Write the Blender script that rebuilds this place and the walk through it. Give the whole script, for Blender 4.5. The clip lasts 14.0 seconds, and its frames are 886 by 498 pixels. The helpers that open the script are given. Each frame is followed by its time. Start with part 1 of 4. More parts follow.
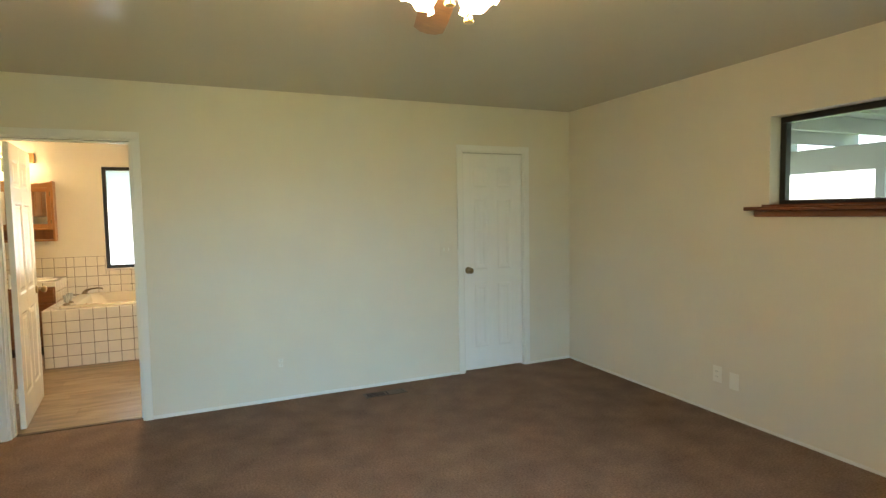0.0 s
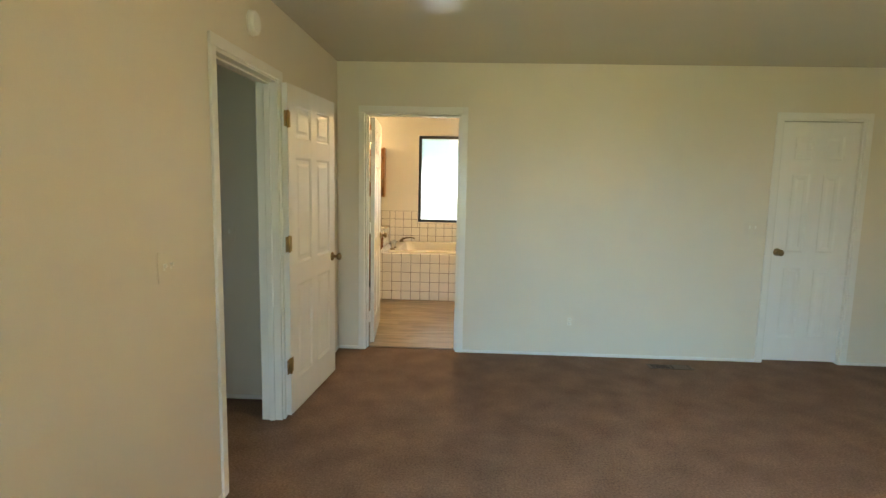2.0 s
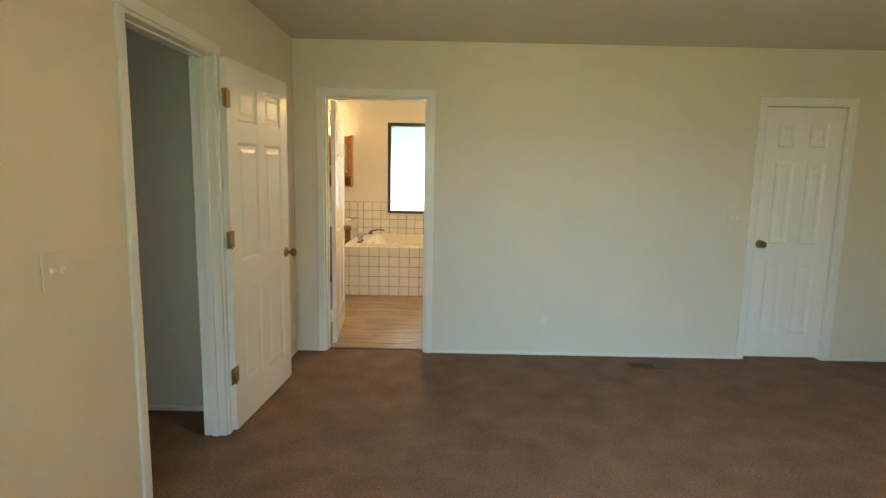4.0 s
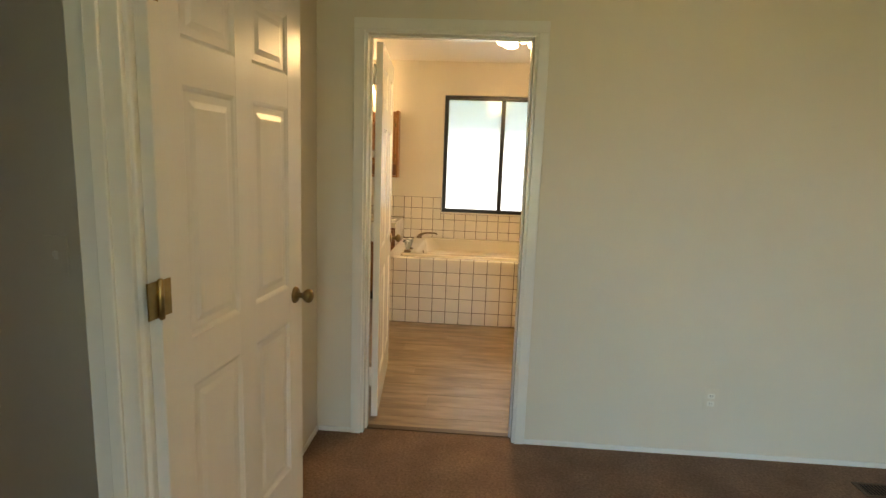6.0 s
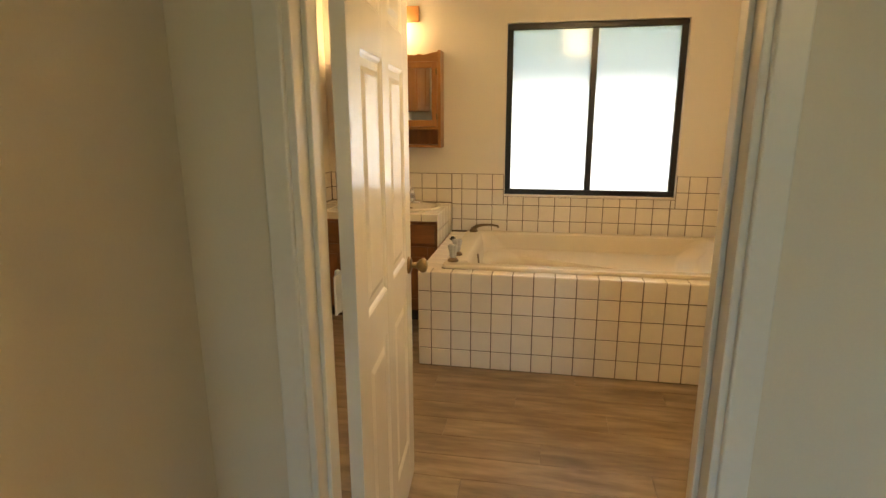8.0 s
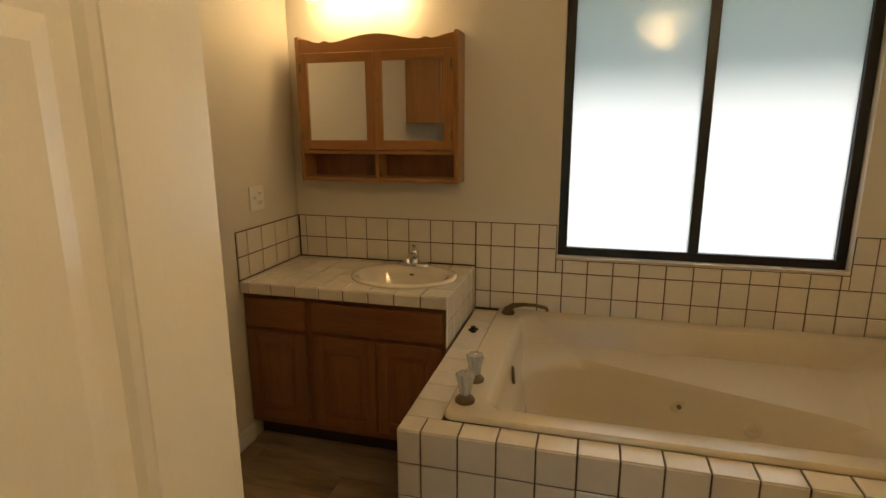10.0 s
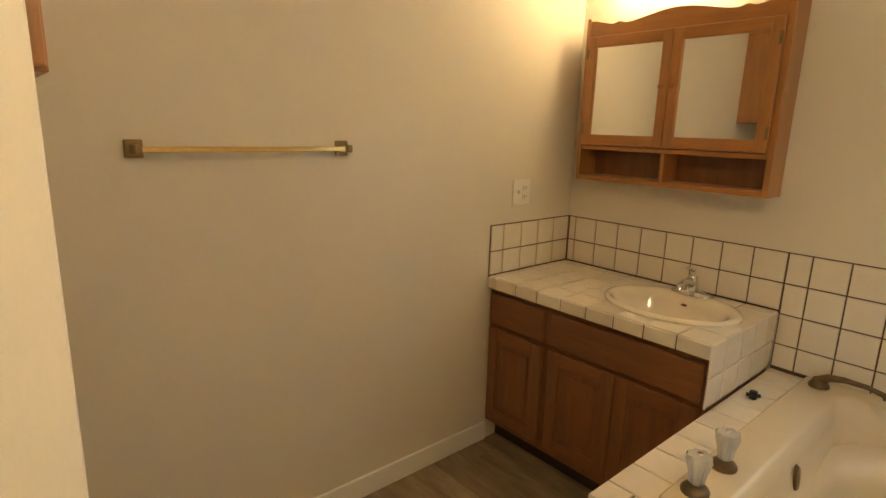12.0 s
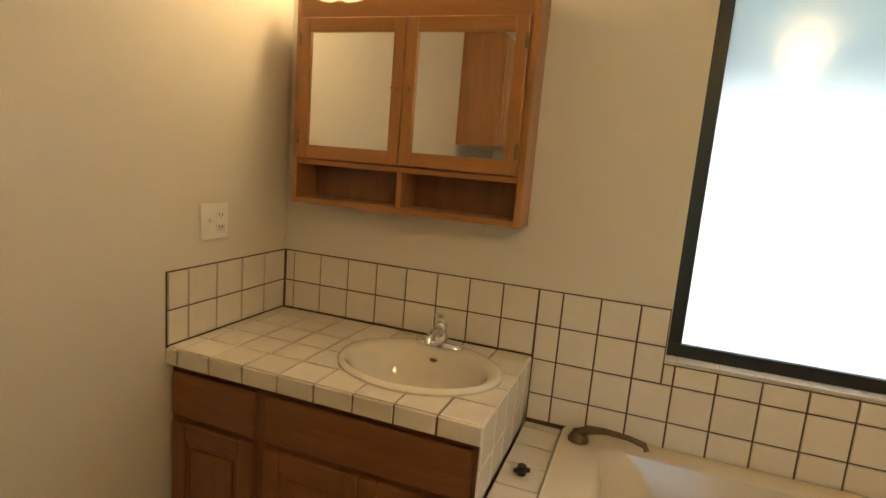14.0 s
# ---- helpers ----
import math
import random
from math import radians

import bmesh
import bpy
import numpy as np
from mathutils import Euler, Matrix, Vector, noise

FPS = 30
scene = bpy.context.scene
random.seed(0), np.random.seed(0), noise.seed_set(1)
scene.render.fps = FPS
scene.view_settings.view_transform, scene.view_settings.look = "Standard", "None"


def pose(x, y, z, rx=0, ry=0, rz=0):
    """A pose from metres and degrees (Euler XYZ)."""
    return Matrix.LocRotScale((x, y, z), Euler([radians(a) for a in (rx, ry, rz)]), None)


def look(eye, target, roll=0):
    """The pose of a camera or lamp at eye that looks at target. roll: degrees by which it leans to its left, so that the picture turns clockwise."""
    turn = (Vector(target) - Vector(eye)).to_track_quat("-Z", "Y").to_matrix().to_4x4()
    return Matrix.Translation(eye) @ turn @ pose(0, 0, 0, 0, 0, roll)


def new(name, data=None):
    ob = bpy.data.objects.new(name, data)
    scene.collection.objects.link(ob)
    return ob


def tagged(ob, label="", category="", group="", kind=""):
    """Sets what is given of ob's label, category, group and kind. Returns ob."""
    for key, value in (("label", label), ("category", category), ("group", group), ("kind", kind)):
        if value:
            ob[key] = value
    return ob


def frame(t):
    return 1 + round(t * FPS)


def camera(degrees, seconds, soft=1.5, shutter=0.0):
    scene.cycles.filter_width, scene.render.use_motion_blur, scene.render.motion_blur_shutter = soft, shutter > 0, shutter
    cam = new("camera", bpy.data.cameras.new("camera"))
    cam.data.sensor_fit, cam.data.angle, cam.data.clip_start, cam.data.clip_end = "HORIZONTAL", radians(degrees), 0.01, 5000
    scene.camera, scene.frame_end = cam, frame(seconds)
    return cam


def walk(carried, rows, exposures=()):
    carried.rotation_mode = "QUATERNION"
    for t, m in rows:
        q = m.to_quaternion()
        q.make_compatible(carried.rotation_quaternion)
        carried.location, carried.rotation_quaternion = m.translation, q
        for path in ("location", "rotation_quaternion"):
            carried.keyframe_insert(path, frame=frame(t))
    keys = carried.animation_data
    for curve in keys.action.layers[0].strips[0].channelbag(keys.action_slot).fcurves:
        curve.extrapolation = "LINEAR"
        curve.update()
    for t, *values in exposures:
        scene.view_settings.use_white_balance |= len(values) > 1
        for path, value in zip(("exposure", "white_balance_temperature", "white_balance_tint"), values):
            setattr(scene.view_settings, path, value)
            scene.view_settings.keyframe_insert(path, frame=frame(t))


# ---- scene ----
cam = camera(78.0, 14.0)
PATH = [
    (0, (1.470, -4.462, 1.465), (2.275, -2.636, 1.338), -1.0),
    (0.5, (1.235, -4.661, 1.537), (1.841, -2.762, 1.375), 0.3),
    (1, (1.175, -4.665, 1.527), (1.580, -2.718, 1.311), 1.0),
    (1.5, (1.165, -4.652, 1.506), (1.321, -2.672, 1.264), 1.5),
    (2, (1.098, -4.627, 1.485), (1.016, -2.644, 1.235), 1.2),
    (2.5, (1.102, -4.599, 1.498), (0.870, -2.627, 1.256), 0.9),
    (3, (1.147, -4.593, 1.501), (1.105, -2.605, 1.284), 1.8),
    (3.5, (1.189, -4.539, 1.494), (1.177, -2.553, 1.256), 0.8),
    (3.7, (1.188, -4.472, 1.485), (1.196, -2.491, 1.217), 1.0),
    (5.8, (0.825, -2.797, 1.438), (0.720, -0.825, 1.122), 3.8),
    (6, (0.803, -2.671, 1.445), (0.680, -0.701, 1.120), 2.1),
    (6.5, (0.754, -2.253, 1.449), (0.252, -0.336, 1.176), 0.4),
    (7, (0.690, -1.775, 1.403), (0.563, 0.172, 0.963), 2.2),
    (7.5, (0.686, -1.376, 1.414), (0.571, 0.550, 0.887), 1.0),
    (7.7, (0.706, -1.222, 1.424), (0.452, 0.705, 0.955), -0.1),
    (9.8, (0.570, 0.458, 1.447), (0.042, 2.336, 1.009), -0.3),
    (10, (0.546, 0.557, 1.490), (0.034, 2.442, 1.058), -0.2),
    (10.5, (0.582, 0.812, 1.508), (-0.373, 2.531, 1.140), 2.3),
    (11, (0.645, 0.930, 1.528), (-0.619, 2.462, 1.295), 1.9),
    (11.5, (0.661, 0.949, 1.510), (-0.847, 2.249, 1.322), 0.1),
    (12, (0.648, 0.946, 1.449), (-0.825, 2.227, 1.011), 1.7),
    (12.5, (0.619, 0.943, 1.402), (-0.768, 2.226, 0.747), 2.0),
    (13, (0.633, 1.049, 1.422), (-0.547, 2.575, 0.894), 3.2),
    (13.5, (0.501, 1.238, 1.406), (-0.420, 2.972, 1.027), 3.3),
    (14, (0.289, 1.460, 1.419), (-0.387, 3.315, 1.098), 4.7),
]
walk(cam, [(t, look(e, g, r)) for t, e, g, r in PATH],
     exposures=[(0, 2.72, 6150, 7), (1.5, 2.62, 6200, 7), (3.7, 2.6, 6250, 8), (5.8, 2.32, 6700, 11), (6.5, 2.3, 6900, 12), (7.0, 2.05, 6900, 12), (7.7, 2.05, 6900, 12),
                (9.8, 1.0, 6550, 10), (10.2, 0.98, 6550, 10), (10.5, 0.92, 6550, 10), (11.0, 1.15, 6600, 9), (11.5, 1.5, 6700, 9), (12.0, 1.8, 6150, 9), (12.5, 2.24, 5900, 8), (13.0, 2.35, 6000, 6), (13.5, 2.2, 6150, 7), (14, 1.7, 6050, 8)])

# ---- light ----
SUN_ELEV, SUN_AZ = 50.0, 12.0   # azimuth east of the bathroom window's outward axis (+y)
world = bpy.data.worlds.new("sky")
scene.world = world
world.use_nodes = True
wn = world.node_tree.nodes
sky = wn.new("ShaderNodeTexSky")
sky.sky_type = 'NISHITA'
sky.sun_disc = False
sky.sun_elevation = radians(SUN_ELEV)
sky.sun_rotation = radians(SUN_AZ)
wn["Background"].inputs[1].default_value = 0.15
world.node_tree.links.new(sky.outputs[0], wn["Background"].inputs[0])

sun = new("sun", bpy.data.lights.new("sun", 'SUN'))
sun.data.energy, sun.data.angle, sun.data.color = 5.0, radians(11.0), (1.0, 0.95, 0.87)
_d = Vector((math.sin(radians(SUN_AZ)) * math.cos(radians(SUN_ELEV)),
             math.cos(radians(SUN_AZ)) * math.cos(radians(SUN_ELEV)), math.sin(radians(SUN_ELEV))))
sun.matrix_world = look(_d * 30, (0, 0, 0))


def lamp(name, at, watts, colour, radius):
    ob = new(name, bpy.data.lights.new(name, 'POINT'))
    ob.data.energy, ob.data.color, ob.data.shadow_soft_size = watts, colour, radius
    ob.location = at
    return ob


WARM = (1.0, 0.63, 0.26)
FAN = (2.27, -2.77)
FAN_LAMP_W, BATH_LAMP_W, VANITY_W = 1.2, 6.8, 0.44


def window_light(name, at, aim, watts, colour, spread, width=2.0):
    """Daylight through the window behind the walk, one lamp for the sky and one for the sunlit lawn; also an added fill
    for the passage.
    """
    ob = new(name, bpy.data.lights.new(name, 'AREA'))
    ob.data.shape, ob.data.size, ob.data.size_y = 'RECTANGLE', width, 0.85
    ob.data.energy, ob.data.color, ob.data.spread = watts, colour, radians(spread)
    ob.matrix_world = look(at, aim)


window_light("sky_light", (1.6, -6.37, 1.70), (2.5, 0.0, -1.2), 3.2, (0.34, 0.68, 1.0), 54)
window_light("lawn_light", (1.6, -6.37, 0.75), (2.5, 0.0, 2.9), 1.4, (0.95, 1.0, 0.40), 84)
# added fill that lifts the dark passage; no known source there
window_light("passage_fill", (-0.80, -6.37, 1.50), (-0.65, -1.2, 1.1), 0.40, (1.0, 0.88, 0.66), 120, 0.8)


# ---- materials ----
def mat(name, colour, rough=0.6, metal=0.0, var=0.08, scale=6.0, grain=120.0, grain_amt=0.05, bump=0.1, bump_dist=0.001,
        coat=0.0, spec=0.5, trans=0.0, per_object=0.0, stretch=(1, 1, 1), second=None, per_island=0.0):
    m = bpy.data.materials.new(name)
    m.use_nodes = True
    n, l = m.node_tree.nodes, m.node_tree.links
    b = n["Principled BSDF"]
    tc = n.new("ShaderNodeTexCoord")
    mp = n.new("ShaderNodeMapping")
    mp.inputs["Scale"].default_value = stretch
    l.new(tc.outputs["Object"], mp.inputs["Vector"])
    vec = mp.outputs[0]
    if per_object:
        off = n.new("ShaderNodeVectorMath")
        off.operation = 'MULTIPLY_ADD'
        off.inputs[1].default_value = (37.0, 53.0, 71.0)
        l.new(n.new("ShaderNodeObjectInfo").outputs["Random"], off.inputs[0])
        l.new(mp.outputs[0], off.inputs[2])
        vec = off.outputs[0]
    n1 = n.new("ShaderNodeTexNoise")
    n1.inputs["Scale"].default_value, n1.inputs["Detail"].default_value = scale, 4
    n2 = n.new("ShaderNodeTexNoise")
    n2.inputs["Scale"].default_value, n2.inputs["Detail"].default_value = grain, 3
    l.new(vec, n1.inputs["Vector"])
    l.new(vec, n2.inputs["Vector"])
    c2 = second or tuple(max(0.0, c * (1 - 2 * var)) for c in colour)
    mix = n.new("ShaderNodeMixRGB")
    ramp = n.new("ShaderNodeMapRange")
    ramp.inputs["From Min"].default_value, ramp.inputs["From Max"].default_value = 0.3, 0.7
    l.new(n1.outputs["Fac"], ramp.inputs["Value"])
    l.new(ramp.outputs[0], mix.inputs[0])
    mix.inputs[1].default_value, mix.inputs[2].default_value = (*colour, 1), (*c2, 1)
    mul = n.new("ShaderNodeMixRGB")
    mul.blend_type = 'MULTIPLY'
    mul.inputs[0].default_value = 1.0
    g = n.new("ShaderNodeMapRange")
    g.inputs["From Min"].default_value, g.inputs["From Max"].default_value = 0.25, 0.75
    g.inputs["To Min"].default_value, g.inputs["To Max"].default_value = 1 - grain_amt, 1 + grain_amt
    l.new(n2.outputs["Fac"], g.inputs["Value"])
    l.new(mix.outputs[0], mul.inputs[1])
    l.new(g.outputs[0], mul.inputs[2])
    out = mul.outputs[0]
    if per_object or per_island:
        src = n.new("ShaderNodeObjectInfo").outputs["Random"] if per_object else n.new("ShaderNodeNewGeometry").outputs["Random Per Island"]
        amt = per_object or per_island
        r = n.new("ShaderNodeMapRange")
        r.inputs["To Min"].default_value, r.inputs["To Max"].default_value = 1 - amt, 1 + amt
        l.new(src, r.inputs["Value"])
        mo = n.new("ShaderNodeMixRGB")
        mo.blend_type = 'MULTIPLY'
        mo.inputs[0].default_value = 1.0
        l.new(out, mo.inputs[1])
        l.new(r.outputs[0], mo.inputs[2])
        out = mo.outputs[0]
    l.new(out, b.inputs["Base Color"])
    b.inputs["Roughness"].default_value, b.inputs["Metallic"].default_value = rough, metal
    b.inputs["Coat Weight"].default_value = coat
    b.inputs["Coat Roughness"].default_value = 0.08
    b.inputs["Specular IOR Level"].default_value = spec
    b.inputs["Transmission Weight"].default_value = trans
    if bump:
        bp = n.new("ShaderNodeBump")
        bp.inputs["Strength"].default_value, bp.inputs["Distance"].default_value = bump, bump_dist
        l.new(n2.outputs["Fac"], bp.inputs["Height"])
        l.new(bp.outputs[0], b.inputs["Normal"])
    return m


def emitter(name, colour, strength):
    m = bpy.data.materials.new(name)
    m.use_nodes = True
    b = m.node_tree.nodes["Principled BSDF"]
    b.inputs["Base Color"].default_value = (0.9, 0.88, 0.82, 1)
    b.inputs["Emission Color"].default_value = (*colour, 1)
    b.inputs["Emission Strength"].default_value = strength
    b.inputs["Roughness"].default_value = 0.25
    return m


def frosted(name):
    m = bpy.data.materials.new(name)
    m.use_nodes = True
    n, l = m.node_tree.nodes, m.node_tree.links
    n.remove(n["Principled BSDF"])
    t = n.new("ShaderNodeBsdfTranslucent")
    t.inputs[0].default_value = (0.93, 0.94, 0.95, 1)
    g = n.new("ShaderNodeBsdfGlossy")
    g.inputs["Roughness"].default_value = 0.07
    f = n.new("ShaderNodeFresnel")
    f.inputs[0].default_value = 1.5
    mx = n.new("ShaderNodeMixShader")
    no = n.new("ShaderNodeTexNoise")
    no.inputs["Scale"].default_value = 160
    tc = n.new("ShaderNodeTexCoord")
    l.new(tc.outputs["Object"], no.inputs["Vector"])
    bp = n.new("ShaderNodeBump")
    bp.inputs["Strength"].default_value, bp.inputs["Distance"].default_value = 0.3, 0.001
    l.new(no.outputs["Fac"], bp.inputs["Height"])
    l.new(bp.outputs[0], g.inputs["Normal"])
    l.new(f.outputs[0], mx.inputs[0])
    l.new(t.outputs[0], mx.inputs[1])
    l.new(g.outputs[0], mx.inputs[2])
    l.new(mx.outputs[0], n["Material Output"].inputs[0])
    return m


PAINT = mat("wall_paint", (0.70, 0.65, 0.55), 0.5, var=0.02, scale=1.5, grain=180, grain_amt=0.015, bump=0.12, bump_dist=0.0012)
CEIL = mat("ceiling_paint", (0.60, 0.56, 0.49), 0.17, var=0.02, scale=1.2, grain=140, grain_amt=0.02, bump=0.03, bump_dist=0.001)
BATH_CEIL = mat("bath_ceiling_paint", (0.76, 0.72, 0.64), 0.35, var=0.02, scale=1.2, grain=140, grain_amt=0.02, bump=0.1, bump_dist=0.001)
TRIM = mat("gloss_white_trim", (0.78, 0.77, 0.73), 0.3, var=0.02, scale=3, grain=60, grain_amt=0.015, bump=0.04, bump_dist=0.001)
DOOR = mat("gloss_white_door", (0.80, 0.79, 0.75), 0.2, var=0.015, scale=3, grain=90, grain_amt=0.015, bump=0.04, bump_dist=0.0008, stretch=(6, 6, 1))
DOOR_SATIN = mat("satin_white_door", (0.80, 0.79, 0.76), 0.3, var=0.015, scale=3, grain=90, grain_amt=0.015, bump=0.04, bump_dist=0.0008, stretch=(6, 6, 1))
CARPET = mat("carpet", (0.235, 0.158, 0.118), 0.95, var=0.14, scale=4.5, grain=85, grain_amt=0.34, bump=0.7, bump_dist=0.008, spec=0.1)
PLANK = mat("vinyl_plank", (0.33, 0.25, 0.165), 0.38, var=0.1, scale=3.2, grain=9, grain_amt=0.15, bump=0.05, bump_dist=0.0006,
            per_object=0.08, stretch=(1.0, 5, 1), second=(0.15, 0.103, 0.062))
SUBFLOOR = mat("plank_joint", (0.12, 0.085, 0.055), 0.8, grain=40)
TILE = mat("cream_tile", (0.76, 0.70, 0.60), 0.14, var=0.03, scale=8, grain=30, grain_amt=0.02, bump=0.03, bump_dist=0.001, per_object=0.03, coat=0.3)
GROUT = mat("brown_grout", (0.115, 0.074, 0.045), 0.9, var=0.15, scale=20, grain=200, grain_amt=0.2, bump=0.4)
ACRYLIC = mat("bone_acrylic", (0.66, 0.58, 0.43), 0.2, var=0.02, scale=2, grain=30, grain_amt=0.01, bump=0.0, coat=0.08)
PORCELAIN = mat("bone_porcelain", (0.74, 0.68, 0.57), 0.08, var=0.01, scale=3, grain=30, grain_amt=0.01, bump=0.0, coat=0.5)
OAK = mat("honey_oak", (0.41, 0.185, 0.055), 0.34, var=0.10, scale=3, grain=15, grain_amt=0.09, bump=0.12, bump_dist=0.001, stretch=(9, 9, 1), coat=0.15)
OAK_X = mat("honey_oak_rail", (0.41, 0.185, 0.055), 0.34, var=0.10, scale=3, grain=15, grain_amt=0.09, bump=0.12, bump_dist=0.001, stretch=(1, 9, 9), coat=0.15)
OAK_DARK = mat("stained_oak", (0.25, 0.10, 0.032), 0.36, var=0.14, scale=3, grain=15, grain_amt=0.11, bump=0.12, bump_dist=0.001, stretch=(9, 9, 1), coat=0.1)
OAK_DARK_X = mat("stained_oak_rail", (0.25, 0.10, 0.032), 0.36, var=0.14, scale=3, grain=15, grain_amt=0.11, bump=0.12, bump_dist=0.001, stretch=(1, 9, 9), coat=0.1)
SILL_WOOD = mat("red_brown_sill_wood", (0.20, 0.065, 0.028), 0.35, var=0.15, scale=4, grain=30, grain_amt=0.2, stretch=(9, 1, 9))
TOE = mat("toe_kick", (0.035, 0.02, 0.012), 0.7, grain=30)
BLADE = mat("blade_oak", (0.27, 0.135, 0.055), 0.35, var=0.15, scale=4, grain=24, grain_amt=0.2, stretch=(1, 8, 8))
MIRROR = mat("mirror_silver", (0.88, 0.89, 0.88), 0.015, 1.0, var=0.0, grain_amt=0.0, bump=0.0)
BRASS = mat("polished_brass", (0.80, 0.56, 0.20), 0.22, 1.0, var=0.05, scale=12, grain=80, grain_amt=0.05, bump=0.03)
OLD_BRASS = mat("antique_brass", (0.28, 0.20, 0.10), 0.35, 1.0, var=0.15, scale=25, grain=120, grain_amt=0.1, bump=0.08)
HINGE = mat("hinge_brass", (0.42, 0.29, 0.12), 0.35, 1.0, var=0.12, scale=30, grain=120, grain_amt=0.1, bump=0.05)
BRONZE = mat("dull_bronze", (0.20, 0.145, 0.085), 0.4, 0.9, var=0.15, scale=25, grain=120, grain_amt=0.1, bump=0.08)
CHROME = mat("chrome", (0.78, 0.78, 0.78), 0.07, 1.0, var=0.0, grain_amt=0.0, bump=0.0)
FRAME = mat("dark_bronze_window_frame", (0.018, 0.017, 0.018), 0.35, 0.3, var=0.1, grain=60)
PLATE = mat("almond_plate", (0.80, 0.78, 0.70), 0.35, var=0.01, grain_amt=0.01, bump=0.0)
SLOT = mat("dark_slot", (0.03, 0.025, 0.02), 0.6, bump=0.0)
BLACK = mat("black_rubber", (0.015, 0.015, 0.017), 0.5, bump=0.1)
VENT = mat("brown_register", (0.10, 0.065, 0.04), 0.45, 0.4, var=0.1, grain=60)
VENT_SHADE = mat("register_shade", (0.012, 0.010, 0.009), 0.8, bump=0.0)
CLEAR = mat("clear_acrylic", (0.95, 0.95, 0.94), 0.2, var=0.0, grain_amt=0.0, bump=0.0, trans=0.6)
GLASS = mat("window_glass", (1, 1, 1), 0.0, var=0.0, grain_amt=0.0, bump=0.0, trans=1.0)
FROST = frosted("frosted_glass")
SHADE = emitter("lit_glass_shade", (1.0, 0.72, 0.36), 4.0)
SHADE_BATH = emitter("lit_bath_shade", (1.0, 0.74, 0.40), 2.3)
WHITE_PLASTIC = mat("white_plastic", (0.76, 0.75, 0.70), 0.4, var=0.01, grain_amt=0.01, bump=0.0)
GRASS = mat("lawn", (0.11, 0.19, 0.04), 0.9, var=0.3, scale=1.5, grain=40, grain_amt=0.4, bump=0.8, bump_dist=0.02)
CONCRETE = mat("patio_concrete", (0.36, 0.34, 0.31), 0.85, var=0.08, scale=2, grain=90, grain_amt=0.1, bump=0.3)
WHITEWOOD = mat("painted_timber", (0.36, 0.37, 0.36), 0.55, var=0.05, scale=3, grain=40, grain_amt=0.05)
SIDING = mat("exterior_siding", (0.74, 0.73, 0.70), 0.8, var=0.05, grain=40)


# ---- mesh helpers ----
OFFSET = {}


def box(bm, x0, x1, y0, y1, z0, z1, bevel=0.0, seg=1):
    r = bmesh.ops.create_cube(bm, size=1.0, matrix=Matrix.Translation(((x0 + x1) / 2, (y0 + y1) / 2, (z0 + z1) / 2))
                              @ Matrix.Diagonal((x1 - x0, y1 - y0, z1 - z0, 1)))
    if bevel:
        edges = list({e for v in r["verts"] for e in v.link_edges})
        bmesh.ops.bevel(bm, geom=edges, offset=bevel, segments=seg, profile=0.5, affect='EDGES')
    return bm


def slab(x0, x1, y0, y1, z0, z1, bevel=0.0, seg=1):
    return box(bmesh.new(), x0, x1, y0, y1, z0, z1, bevel, seg)


def lathe(profile, n=24, m=None, bm=None):
    """A turned shape from (radius, height) pairs round the z axis, laid by the pose m."""
    bm = bm or bmesh.new()
    m = m or Matrix()
    rings = []
    for r, z in profile:
        if r < 1e-5:
            rings.append([bm.verts.new(m @ Vector((0, 0, z)))])
        else:
            rings.append([bm.verts.new(m @ Vector((r * math.cos(2 * math.pi * k / n), r * math.sin(2 * math.pi * k / n), z))) for k in range(n)])
    for a, b in zip(rings, rings[1:]):
        for k in range(n):
            p, q = (k, (k + 1) % n)
            f = [a[p % len(a)], a[q % len(a)], b[q % len(b)], b[p % len(b)]]
            f = list(dict.fromkeys(f))
            if len(f) > 2:
                bm.faces.new(f)
    return bm


def tube(points, radius, n=10, bm=None, flat=1.0):
    """A bent rod along points; radius is a number or one for each point."""
    bm = bm or bmesh.new()
    pts = [Vector(p) for p in points]
    radii = radius if isinstance(radius, (list, tuple)) else [radius] * len(pts)
    rings, up = [], Vector((0.123, 0.3, 0.9)).normalized()
    for i, p in enumerate(pts):
        d = (pts[min(i + 1, len(pts) - 1)] - pts[max(i - 1, 0)]).normalized()
        a = d.cross(up).normalized()
        b = a.cross(d)
        rings.append([bm.verts.new(p + radii[i] * (a * math.cos(2 * math.pi * k / n) + flat * b * math.sin(2 * math.pi * k / n))) for k in range(n)])
    for r0, r1 in zip(rings, rings[1:]):
        for k in range(n):
            bm.faces.new((r0[k], r0[(k + 1) % n], r1[(k + 1) % n], r1[k]))
    bm.faces.new(rings[0][::-1])
    bm.faces.new(rings[-1])
    return bm


def finish(name, bm, material, smooth=False):
    bmesh.ops.recalc_face_normals(bm, faces=bm.faces)
    me = bpy.data.meshes.new(name)
    bm.to_mesh(me)
    bm.free()
    me.materials.append(material)
    if smooth:
        for p in me.polygons:
            p.use_smooth = True
        me.set_sharp_from_angle(angle=radians(40))
    return me


def thing(name, at, label, category, group="", turn=None, shift=True):
    """An Empty at its base. Parts are given in world coordinates when shift is on, else in the thing's own."""
    ob = new(name)
    ob.empty_display_size = 0.05
    ob.matrix_basis = turn if turn is not None else Matrix.Translation(at)
    OFFSET[ob.name] = Vector(at) if shift and turn is None else Vector((0, 0, 0))
    return tagged(ob, label, category, group)


